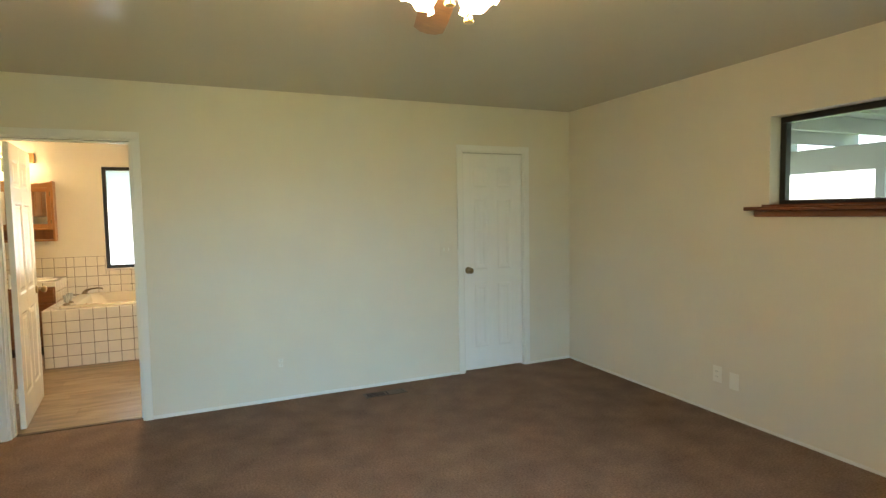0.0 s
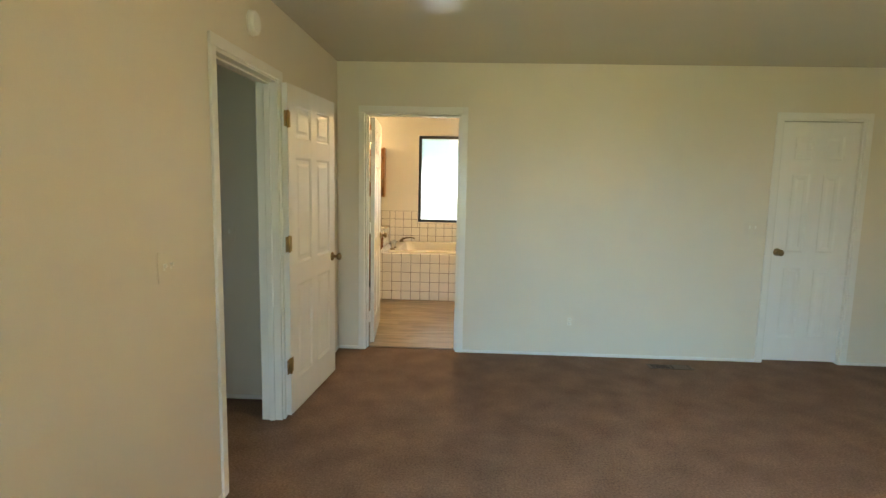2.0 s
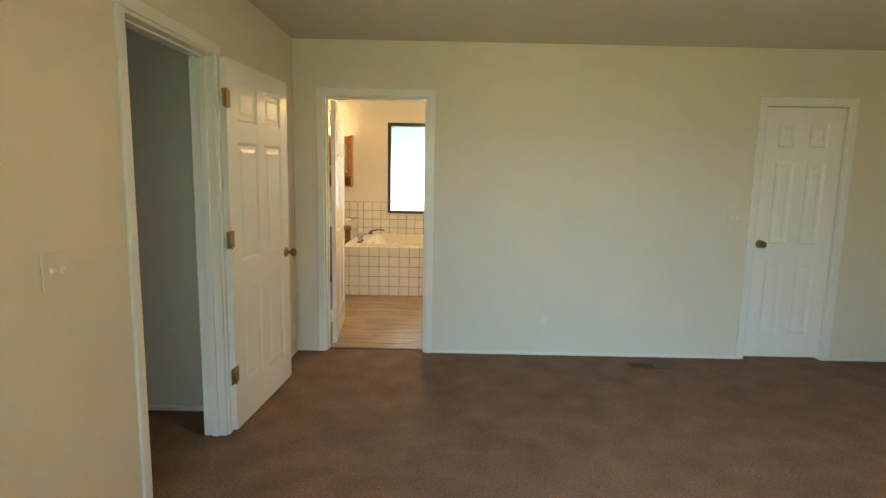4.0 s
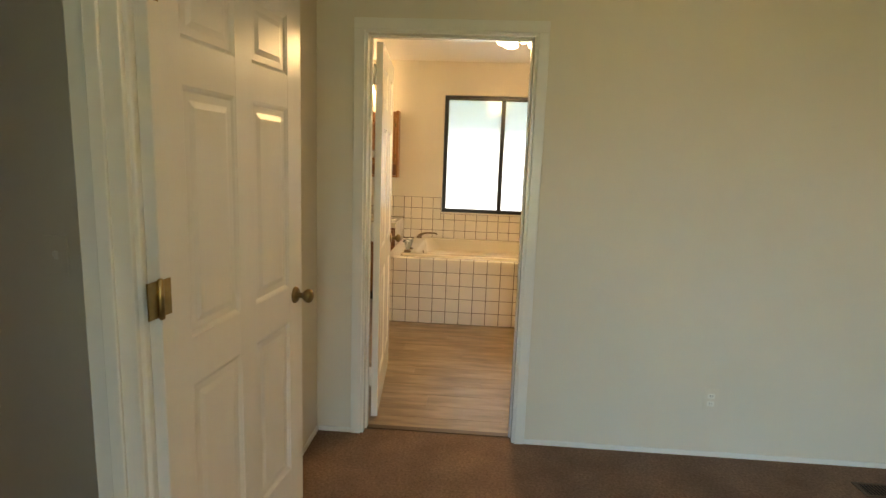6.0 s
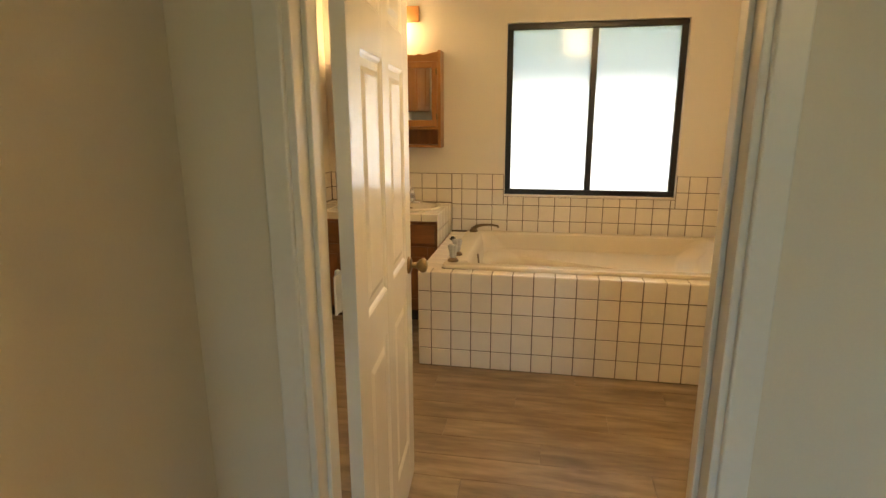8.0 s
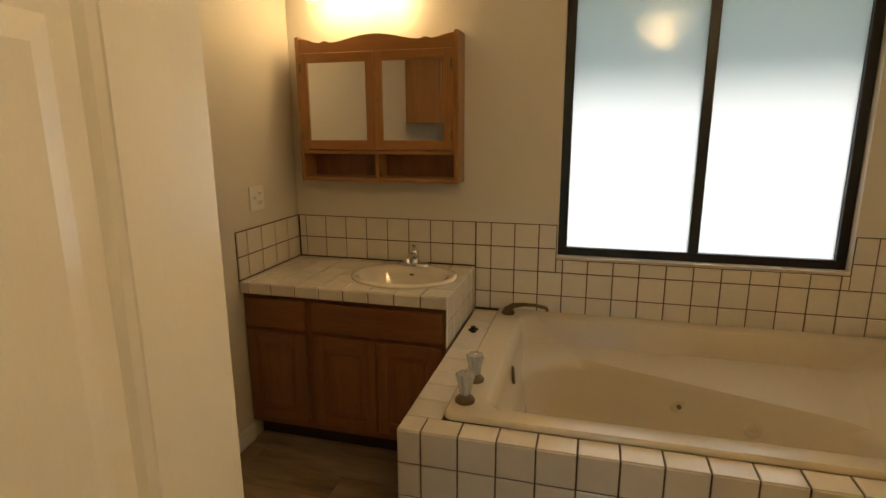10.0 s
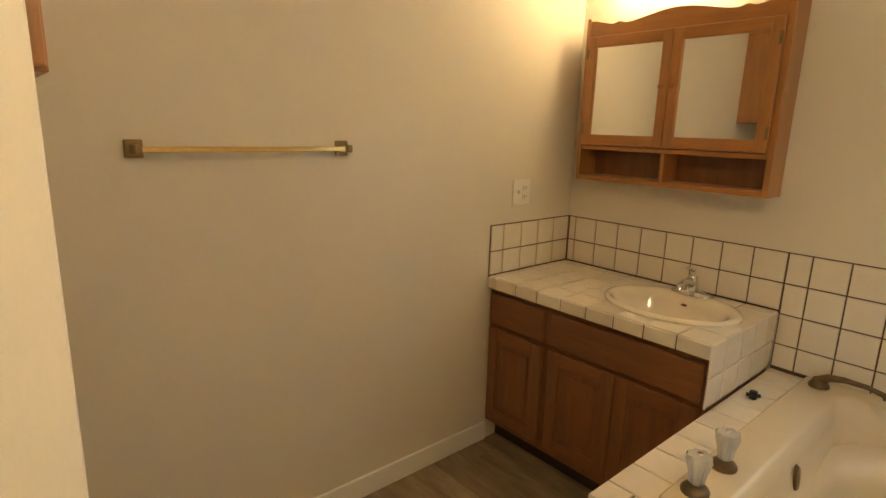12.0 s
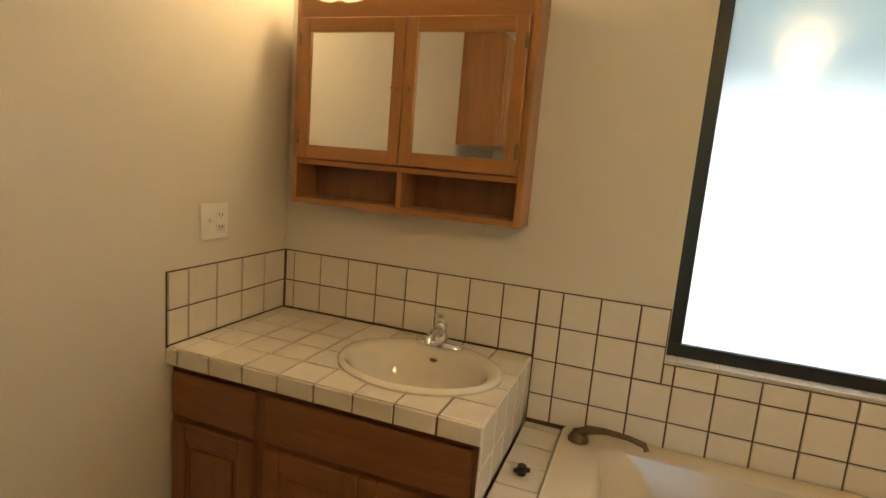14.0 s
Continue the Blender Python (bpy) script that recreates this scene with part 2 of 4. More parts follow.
def part(name, bm, material, parent, label="", smooth=False):
    off = OFFSET.get(parent.name, Vector((0, 0, 0)))
    bmesh.ops.translate(bm, verts=bm.verts, vec=-off)
    ob = new(name, finish(name, bm, material, smooth))
    ob.parent = parent
    OFFSET[ob.name] = off
    if label:
        ob["label"] = label
    return ob


def piece(name, me, parent, at):
    ob = new(name, me)
    ob.parent = parent
    ob.location = Vector(at) - OFFSET.get(parent.name, Vector((0, 0, 0)))
    return ob


def setting(name, bm, material, label, category, smooth=False):
    return tagged(new(name, finish(name, bm, material, smooth)), label, category, kind="structure")


def wall(name, axis, at, thick, span, height, holes, material, label):
    """A wall whose inner face lies at `at` on the axis and which is `thick` deep (signed); holes are (a0, a1, z0, z1)."""
    bm = bmesh.new()
    cuts = sorted({span[0], span[1], *[h[0] for h in holes], *[h[1] for h in holes]})
    lo, hi = min(at, at + thick), max(at, at + thick)
    for a0, a1 in zip(cuts, cuts[1:]):
        mid = (a0 + a1) / 2
        free = [(-0.1, height)]
        for h in holes:
            if h[0] <= mid <= h[1]:
                free = [q for z0, z1 in free for q in ((z0, min(z1, h[2])), (max(z0, h[3]), z1)) if q[1] - q[0] > 1e-4]
        for z0, z1 in free:
            if axis == "x":
                box(bm, lo, hi, a0, a1, z0, z1)
            else:
                box(bm, a0, a1, lo, hi, z0, z1)
    bmesh.ops.remove_doubles(bm, verts=bm.verts, dist=1e-5)
    inner = [f for f in bm.faces if any(g is not f and (g.calc_center_median() - f.calc_center_median()).length < 1e-4 for e in f.edges for g in e.link_faces)]
    if inner:
        bmesh.ops.delete(bm, geom=inner, context='FACES_ONLY')
    return setting(name, bm, material, label, "wall")


# ---- structure ----
H = 2.44
BY = 3.20          # bathroom window wall
BX0, BX1 = -0.99, 2.00
RX = 4.81          # bedroom wall with the high window
BACK = -6.40
DOOR_H = 2.035
BD = (0.230, 1.045)      # bathroom doorway
CD = (3.628, 4.288)      # closet doorway
LD = (-2.255, -1.450)    # doorway in the side wall
BW = (0.401, 1.635, 0.876, 2.104)     # bathroom window opening
HW = (-3.87, -2.086, 1.478, 2.048)       # high window opening
GW = (0.45, 2.75, 0.25, 2.15)         # window behind the walk
ADDED_PASSAGE_WINDOW = (-1.25, -0.35, 1.05, 1.95)      # unseen window added at the passage's end to let light in

wall_far = wall("wall_far", "y", 0.0, 0.12, (-1.11, RX + 0.15), H, [(*BD, -0.1, DOOR_H), (*CD, -0.1, DOOR_H)], PAINT, "cream painted wall with two white door openings")
wall_left = wall("wall_left", "x", 0.0, -0.12, (BACK, -0.0005), H, [(*LD, -0.1, DOOR_H)], PAINT, "cream painted wall with an open doorway")
wall_right = wall("wall_right", "x", RX, 0.15, (BACK, -0.0005), H, [HW], PAINT, "cream painted wall with a high window")
wall_back = wall("wall_back", "y", BACK, -0.15, (-1.5, RX + 0.15), H, [GW, ADDED_PASSAGE_WINDOW], PAINT, "cream painted wall with a wide window")
wall_bath_left = wall("wall_bath_left", "x", BX0, -0.12, (0.1205, BY), H, [], PAINT, "cream painted bathroom wall")
wall_bath_window = wall("wall_bath_window", "y", BY, 0.15, (BX0 - 0.12, BX1 + 0.12), H, [BW], PAINT, "cream painted bathroom wall with a frosted window")
wall_bath_right = wall("wall_bath_right", "x", BX1, 0.12, (0.1205, BY - 0.0005), H, [], PAINT, "cream painted bathroom wall")
wall_hall_end = wall("wall_hall_end", "y", -1.16, 0.10, (-1.5, -0.1205), H, [], PAINT, "cream painted passage wall")
wall_hall_side = wall("wall_hall_side", "x", -1.40, -0.10, (BACK, -1.1605), H, [], PAINT, "cream painted passage wall")
setting("wall_closet", slab(3.3, RX + 0.15, 0.75, 0.85, 0, H), PAINT, "plain closet back wall", "wall")

setting("floor", slab(-1.5, RX, BACK, 0.06, -0.10, 0.0), CARPET, "brown cut-pile carpet over the bedroom", "floor")
floor_bath = setting("floor_bath", slab(BX0, BX1, 0.06, BY, -0.10, -0.006), SUBFLOOR, "wood-look vinyl plank bathroom floor", "floor")
setting("floor_closet", slab(3.3, RX, 0.06, 0.75, -0.1, 0.0), CARPET, "brown closet carpet", "floor")
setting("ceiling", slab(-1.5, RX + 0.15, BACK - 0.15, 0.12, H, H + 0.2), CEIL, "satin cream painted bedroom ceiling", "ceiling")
setting("ceiling_bath", slab(BX0 - 0.12, RX + 0.15, 0.1205, BY + 0.15, H, H + 0.2), BATH_CEIL, "satin white painted bathroom ceiling", "ceiling")

# ---- door and window trim ----
def casing(name, axis, at, side, span, top, label):
    """Flat casing round three sides of an opening, with a stepped inner bead; side is the way it stands proud."""
    t = thing(name, (at, span[0], 0) if axis == "x" else (span[0], at, 0), label, "door casing")
    t["kind"] = "structure"
    w, d = 0.048, 0.015
    def strip(part_name, a0, a1, z0, z1):
        bm = bmesh.new()
        lo, hi = sorted((at, at + side * d))
        (box(bm, lo, hi, a0, a1, z0, z1, 0.004, 2) if axis == "x" else box(bm, a0, a1, lo, hi, z0, z1, 0.004, 2))
        part(part_name, bm, TRIM, t)
    strip("casing_leg", span[0] - w, span[0] + 0.004, 0, top - 0.004)
    strip("casing_leg", span[1] - 0.004, span[1] + w, 0, top - 0.004)
    strip("casing_head", span[0] - w, span[1] + w, top - 0.004, top + w)
    return t


def jamb(name, axis, lo, hi, span, top, stop_at, label):
    t = thing(name, (lo, span[0], 0) if axis == "x" else (span[0], lo, 0), label, "door jamb")
    t["kind"] = "structure"
    def board(part_name, a0, a1, z0, z1, l=lo, h=hi):
        bm = bmesh.new()
        (box(bm, l, h, a0, a1, z0, z1, 0.002) if axis == "x" else box(bm, a0, a1, l, h, z0, z1, 0.002))
        part(part_name, bm, DOOR, t)
    k = 0.018
    board("jamb_side", span[0] + 0.0005, span[0] + k, 0, top - k)
    board("jamb_side", span[1] - k, span[1] - 0.0005, 0, top - k)
    board("jamb_head", span[0] + 0.0005, span[1] - 0.0005, top - k, top - 0.0005)
    s0, s1 = stop_at
    board("stop_strip", span[0] + k, span[0] + k + 0.011, 0, top - k - 0.011, s0, s1)
    board("stop_strip", span[1] - k - 0.011, span[1] - k, 0, top - k - 0.011, s0, s1)
    board("stop_strip", span[0] + k, span[1] - k, top - k - 0.011, top - k, s0, s1)
    return t


casing("trim_bath_door", "y", 0.0, -1, BD, DOOR_H, "white painted casing round the bathroom doorway")
casing("trim_bath_door_inside", "y", 0.12, 1, BD, DOOR_H, "white painted casing on the bathroom side")
casing("trim_closet_door", "y", 0.0, -1, CD, DOOR_H, "white painted casing round the closet door")
casing("trim_side_door", "x", 0.0, 1, LD, DOOR_H, "white painted casing round the side doorway")
jamb("jamb_bath_door", "y", -0.003, 0.123, BD, DOOR_H, (0.045, 0.08), "glossy white jamb of the bathroom doorway")
jamb("jamb_closet_door", "y", -0.003, 0.123, CD, DOOR_H, (0.065, 0.10), "white jamb of the closet door")
jamb("jamb_side_door", "x", -0.123, 0.003, LD, DOOR_H, (-0.075, -0.04), "glossy white jamb of the side doorway")


def baseboard(name, x0, x1, y0, y1, h):
    bm = slab(x0, x1, y0, y1, 0, h, 0.004, 2)
    return setting(name, bm, TRIM, "white painted baseboard", "baseboard")


baseboard("baseboard", BD[1] + 0.049, CD[0] - 0.049, -0.010, -0.0002, 0.028)
baseboard("baseboard", CD[1] + 0.049, RX - 0.011, -0.010, -0.0002, 0.028)
baseboard("baseboard", RX - 0.010, RX - 0.0002, BACK, -0.001, 0.022)
baseboard("baseboard", 0.0002, 0.010, LD[1] + 0.049, -0.012, 0.028)
baseboard("baseboard", 0.0002, 0.010, BACK, LD[0] - 0.049, 0.028)
baseboard("baseboard", 0.011, BD[0] - 0.049, -0.010, -0.0002, 0.028)
baseboard("baseboard", -1.39, -0.125, -1.172, -1.1602, 0.03)
baseboard("baseboard_bath", BX0 + 0.0002, BX0 + 0.013, 0.125, 2.66, 0.09)
baseboard("baseboard_bath", BX1 - 0.013, BX1 - 0.0002, 0.125, 1.99, 0.09)
baseboard("baseboard_bath", BD[1] + 0.06, BX1 - 0.014, 0.1203, 0.133, 0.09)


# ---- six-panel doors ----
def knob(parent, x, y, z, way):
    """Rose, neck and round knob on a door; way is +1 or -1 along y."""
    m = Matrix.Translation((x, y, z)) @ Matrix.Rotation(radians(-90 * way), 4, 'X')
    k = part("knob", lathe([(0, 0.072), (0.012, 0.0715), (0.022, 0.067), (0.027, 0.058), (0.026, 0.048), (0.018, 0.038), (0.011, 0.032), (0.010, 0.012)], 24, m), OLD_BRASS, parent, "round antique brass knob", True)
    part("rose", lathe([(0.010, 0.014), (0.024, 0.012), (0.031, 0.006), (0.032, 0.0)], 24, m), OLD_BRASS, k, "", True)


def panel_door(name, turn, w, h, label, hinge_side=True, knob_z=0.92, hinge_z=(0.24, 1.04, 1.84), hinge_leaf=1, hinge_mat=None, skin=None, backset=0.065):
    """A six-panel door; local x runs from the hinge to the latch, y through its thickness."""
    d = thing(name, (0, 0, 0), label, "door", turn=turn)
    t, st = 0.035, 0.115
    skin = skin or DOOR
    mid = 0.10
    pw = (w - 2 * st - mid) / 2
    rows = [(0.20, 0.80), (0.93, 1.58), (1.69, h - 0.11)]
    for a, b in ((0, st), (st + pw, st + pw + mid), (w - st, w)):
        part("stile", slab(a, b, -t / 2, t / 2, 0, h, 0.0015), skin, d)
    edges = [0] + [v for r in rows for v in r] + [h]
    for z0, z1 in zip(edges[::2], edges[1::2]):
        for a in (st, st + pw + mid):
            part("rail", slab(a - 0.001, a + pw + 0.001, -t / 2 + 0.0004, t / 2 - 0.0004, z0, z1), skin, d)
    for z0, z1 in rows:
        for a in (st, st + pw + mid):
            bm = bmesh.new()
            for s in (-1, 1):
                def ring(i, y):
                    return [bm.verts.new((x, s * y, z)) for x, z in ((a + i, z0 + i), (a + pw - i, z0 + i), (a + pw - i, z1 - i), (a + i, z1 - i))]
                rr = [ring(-0.001, t / 2 - 0.001), ring(0.007, t / 2 - 0.004), ring(0.014, t / 2 - 0.0085), ring(0.034, t / 2 - 0.008), ring(0.052, t / 2 - 0.003)]
                for p, q in zip(rr, rr[1:]):
                    for k in range(4):
                        bm.faces.new((p[k], p[(k + 1) % 4], q[(k + 1) % 4], q[k]))
                bm.faces.new(rr[-1])
            part("panel", bm, skin, d)
    knob(d, w - backset, -t / 2, knob_z, -1)
    knob(d, w - backset, t / 2, knob_z, 1)
    part("latch_plate", slab(w - 0.0005, w + 0.0015, -0.012, 0.012, knob_z - 0.028, knob_z + 0.028, 0.0005), OLD_BRASS, d, "antique brass latch plate")
    for z in hinge_z if hinge_side else ():
        hb = part("hinge", lathe([(0, -0.052), (0.005, -0.050), (0.0075, -0.046), (0.0075, 0.046), (0.005, 0.050), (0, 0.052)], 12, Matrix.Translation((-0.007, hinge_leaf * (t / 2 + 0.005), z))), hinge_mat or HINGE, d, "painted butt hinge" if hinge_mat else "tarnished brass butt hinge", True)
        part("hinge_leaf", slab(-0.004, 0.036, hinge_leaf * t / 2 - 0.002, hinge_leaf * t / 2 + 0.0025, z - 0.045, z + 0.045, 0.0005), hinge_mat or HINGE, hb)
        part("hinge_leaf", slab(-0.046, -0.010, hinge_leaf * t / 2 - 0.001, hinge_leaf * t / 2 + 0.0035, z - 0.045, z + 0.045, 0.0005), hinge_mat or HINGE, hb)
    return d


# side door, swung back almost flat against the wall
panel_door("door_side", pose(0.034, LD[1] + 0.012, 0.022, 0, 0, 85.0), 0.83, 2.00, "open white six-panel door with brass hinges", hinge_leaf=-1, knob_z=0.89, hinge_z=(0.32, 1.067, 1.796), skin=DOOR_SATIN)
# bathroom door, opened into the bathroom
panel_door("door_bath", pose(BD[0] + 0.043, 0.166, 0.012, 0, 0, 95.2), 0.82, 2.00, "open glossy white six-panel bathroom door", hinge_leaf=1, knob_z=0.90, hinge_mat=TRIM)
# closet door, shut
panel_door("door_closet", pose(CD[1] - 0.0195, 0.040, 0.016, 0, 0, 180), CD[1] - CD[0] - 0.039, 1.995, "closed white six-panel closet door", hinge_side=False, knob_z=0.93, skin=DOOR_SATIN, backset=0.05)
for ob in bpy.data.objects:
    if ob.name.startswith("door_") and ob.parent is None:
        ob["kind"] = "structure"


# ---- windows ----
def slider(name, axis, at, span, z0, z1, frame_w, depth, glass, label, split):
    w = thing(name, (at, span[0], z0) if axis == "x" else (span[0], at, z0), label, "window")
    w["kind"] = "structure"
    def bar(nm, a0, a1, b0, b1, off=0.0, d=depth, material=FRAME, parent=None, bev=0.003):
        bm = bmesh.new()
        (box(bm, at + off, at + off + d, a0, a1, b0, b1, bev) if axis == "x" else box(bm, a0, a1, at + off, at + off + d, b0, b1, bev))
        return part(nm, bm, material, parent or w)
    a0, a1 = span
    bar("frame_rail", a0 + 0.0005, a1 - 0.0005, z0 + 0.0005, z0 + frame_w)
    bar("frame_rail", a0 + 0.0005, a1 - 0.0005, z1 - frame_w, z1 - 0.0005)
    bar("frame_stile", a0 + 0.0005, a0 + frame_w, z0 + frame_w, z1 - frame_w)
    bar("frame_stile", a1 - frame_w, a1 - 0.0005, z0 + frame_w, z1 - frame_w)
    bar("meeting_stile", split - frame_w / 2, split + frame_w / 2, z0 + frame_w, z1 - frame_w, 0.004)
    for p0, p1, off in ((a0 + frame_w, split - frame_w / 2, 0.018), (split + frame_w / 2, a1 - frame_w, 0.026)):
        p = bar("pane", p0 - 0.004, p1 + 0.004, z0 + frame_w - 0.004, z1 - frame_w + 0.004, off, 0.004, glass, None, 0.0)
        if glass is GLASS:
            p.visible_shadow = False
    return w


slider("window_bath", "y", BY + 0.045, BW[:2], BW[2], BW[3], 0.042, 0.05, FROST, "sliding frosted window in a dark bronze frame", 1.018)
slider("window_high", "x", RX + 0.095, HW[:2], HW[2] + 0.0, HW[3], 0.04, 0.05, GLASS, "high sliding window in a dark bronze frame", -2.98)
slider("window_back", "y", BACK - 0.10, GW[:2], GW[2], GW[3], 0.045, 0.05, GLASS, "wide clear window in a dark bronze frame", 1.6)
# unseen, added so that daylight reaches the passage
slider("window_passage_added", "y", BACK - 0.10, ADDED_PASSAGE_WINDOW[:2], ADDED_PASSAGE_WINDOW[2], ADDED_PASSAGE_WINDOW[3], 0.045, 0.05, GLASS, "small unseen window in a dark bronze frame, added to light the passage", -0.80)
sill = thing("window_sill", (RX, HW[1], HW[2]), "red-brown wooden sill under the high window", "window sill")
sill["kind"] = "structure"
part("sill_board", slab(RX - 0.075, RX + 0.094, HW[0] - 0.02, HW[1] - 0.0005, HW[2] - 0.0, HW[2] + 0.012, 0.003), SILL_WOOD, sill)
part("sill_nosing", slab(RX - 0.078, RX - 0.001, HW[0] - 0.13, HW[1] + 0.125, HW[2] - 0.026, HW[2] - 0.0005, 0.006, 2), SILL_WOOD, sill)
part("sill_apron", slab(RX - 0.022, RX - 0.001, HW[0] - 0.08, HW[1] + 0.09, HW[2] - 0.066, HW[2] - 0.0265, 0.004), SILL_WOOD, sill)

# ---- outside ----
setting("ground", slab(-200, 200, -200, 200, -0.6, -0.35), GRASS, "mown green lawn round the house", "ground")
setting("patio", slab(5.05, 9.2, -8, 2.5, -0.35, -0.12), CONCRETE, "grey concrete patio slab", "patio")
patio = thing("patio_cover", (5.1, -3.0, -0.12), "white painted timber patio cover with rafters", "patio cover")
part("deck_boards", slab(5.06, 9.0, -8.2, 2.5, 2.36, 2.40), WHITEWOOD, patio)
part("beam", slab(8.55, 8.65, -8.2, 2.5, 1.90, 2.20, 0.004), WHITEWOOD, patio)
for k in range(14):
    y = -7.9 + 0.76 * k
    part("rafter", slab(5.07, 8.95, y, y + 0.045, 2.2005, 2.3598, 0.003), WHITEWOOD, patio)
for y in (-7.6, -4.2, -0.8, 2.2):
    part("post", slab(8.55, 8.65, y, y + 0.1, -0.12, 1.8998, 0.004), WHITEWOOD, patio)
eave = setting("eave", slab(-1.5, 2.6, BY + 0.151, BY + 0.72, H + 0.0, H + 0.12), SIDING, "painted roof overhang outside the bathroom window", "roof")


# ---- bedroom: ceiling fan ----
fx, fy = FAN
fan = thing("ceiling_fan", (fx, fy, H), "brass ceiling fan with oak blades and lit glass shades", "ceiling fan")
part("canopy", lathe([(0, H - 0.0005), (0.075, H - 0.0005), (0.085, H - 0.03), (0.075, H - 0.05), (0.03, H - 0.055)], 28, Matrix.Translation((fx, fy, 0))), BRASS, fan, "", True)
FH = H + 0.05
part("motor", lathe([(0.03, FH - 0.05), (0.105, FH - 0.065), (0.125, FH - 0.09), (0.125, FH - 0.155), (0.10, FH - 0.18), (0.05, FH - 0.19), (0, FH - 0.19)], 32, Matrix.Translation((fx, fy, 0))), BRASS, fan, "polished brass motor housing", True)
part("light_hub", lathe([(0, FH - 0.175), (0.052, FH - 0.176), (0.06, FH - 0.20), (0.045, FH - 0.23), (0.02, FH - 0.25), (0, FH - 0.255)], 24, Matrix.Translation((fx, fy, 0))), BRASS, fan, "", True)
for k in range(4):
    m = Matrix.Translation((fx, fy, FH - 0.20)) @ Matrix.Rotation(radians(-15 + 90 * k), 4, 'Z') @ Matrix.Rotation(radians(11), 4, 'X')
    bm = bmesh.new()
    outline = [(0.18, -0.048), (0.30, -0.060), (0.50, -0.068), (0.64, -0.066), (0.68, -0.035), (0.69, 0.0), (0.68, 0.035), (0.64, 0.066), (0.50, 0.068), (0.30, 0.060), (0.18, 0.048)]
    top = [bm.verts.new(m @ Vector((x, y, 0.003))) for x, y in outline]
    bot = [bm.verts.new(m @ Vector((x, y, -0.003))) for x, y in outline]
    bm.faces.new(top)
    bm.faces.new(bot[::-1])
    for i in range(len(outline)):
        j = (i + 1) % len(outline)
        bm.faces.new((top[i], bot[i], bot[j], top[j]))
    bl = part("blade", bm, BLADE, fan, "oak veneer blade")
    arm = bmesh.new()
    box(arm, 0.10, 0.26, -0.018, 0.018, -0.010, -0.0035, 0.002)
    box(arm, 0.20, 0.28, -0.04, 0.04, -0.0085, -0.0037, 0.002)
    bmesh.ops.transform(arm, matrix=m, verts=arm.verts)
    part("blade_arm", arm, BRASS, bl)


def tulip(m, material, scale=1.0, petals=6):
    """A ruffled bell of thin glass that opens along -z."""
    bm = bmesh.new()
    prof = [(0.020, 0.0), (0.042, -0.010), (0.056, -0.032), (0.060, -0.056), (0.057, -0.078), (0.068, -0.100)]
    n, rings = 36, []
    for i, (r, z) in enumerate(prof):
        wob = (0.0, 0.01, 0.03, 0.05, 0.09, 0.13)[i]
        rings.append([bm.verts.new(m @ (scale * Vector(((r * (1 + wob * math.cos(petals * a))) * math.cos(a), (r * (1 + wob * math.cos(petals * a))) * math.sin(a), z + (0.008 * math.cos(petals * a) if i == 5 else 0)))))
                      for a in (2 * math.pi * k / n for k in range(n))])
    for a, b in zip(rings, rings[1:]):
        for k in range(n):
            bm.faces.new((a[k], a[(k + 1) % n], b[(k + 1) % n], b[k]))
    cap = bm.faces.new(rings[0])
    bmesh.ops.solidify(bm, geom=bm.faces[:], thickness=-0.003)
    return bm


def bulb(m, scale=1.0):
    return lathe([(0, -0.085 * scale), (0.018 * scale, -0.08 * scale), (0.027 * scale, -0.062 * scale), (0.022 * scale, -0.04 * scale), (0.012 * scale, -0.02 * scale), (0.012 * scale, 0)], 16, m)


for k in range(4):
    a = radians(30 + 90 * k)
    c, s = math.cos(a), math.sin(a)
    base = Vector((fx + 0.105 * c, fy + 0.105 * s, FH - 0.205))
    part("arm", tube([(fx + 0.05 * c, fy + 0.05 * s, FH - 0.205), (fx + 0.08 * c, fy + 0.08 * s, FH - 0.192), (fx + 0.10 * c, fy + 0.10 * s, FH - 0.196), base], 0.008), BRASS, fan, "", True)
    m = Matrix.Translation(base) @ Matrix.Rotation(a, 4, 'Z') @ Matrix.Rotation(radians(-38), 4, 'Y')
    sh = part("shade", tulip(m, SHADE, 1.05), SHADE, fan, "lit frosted tulip glass shade", True)
    part("bulb", bulb(m, 0.8), SHADE, sh, "", True)
    lamp("fan_lamp", m @ Vector((0, 0, -0.13)), FAN_LAMP_W, WARM, 0.03)
for dx, dy, zz in ((0.045, -0.02, 2.13), (-0.03, -0.035, 2.17)):
    ch = part("pull_chain", tube([(fx + dx, fy + dy, FH - 0.235), (fx + dx, fy + dy, zz)], 0.0022, 6), BRASS, fan, "thin brass pull chain")
    part("pull_knob", lathe([(0, 0.004), (0.006, 0.0), (0.012, -0.010), (0.018, -0.022), (0.017, -0.028), (0, -0.030)], 16, Matrix.Translation((fx + dx, fy + dy, zz))), BRASS, ch, "", True)


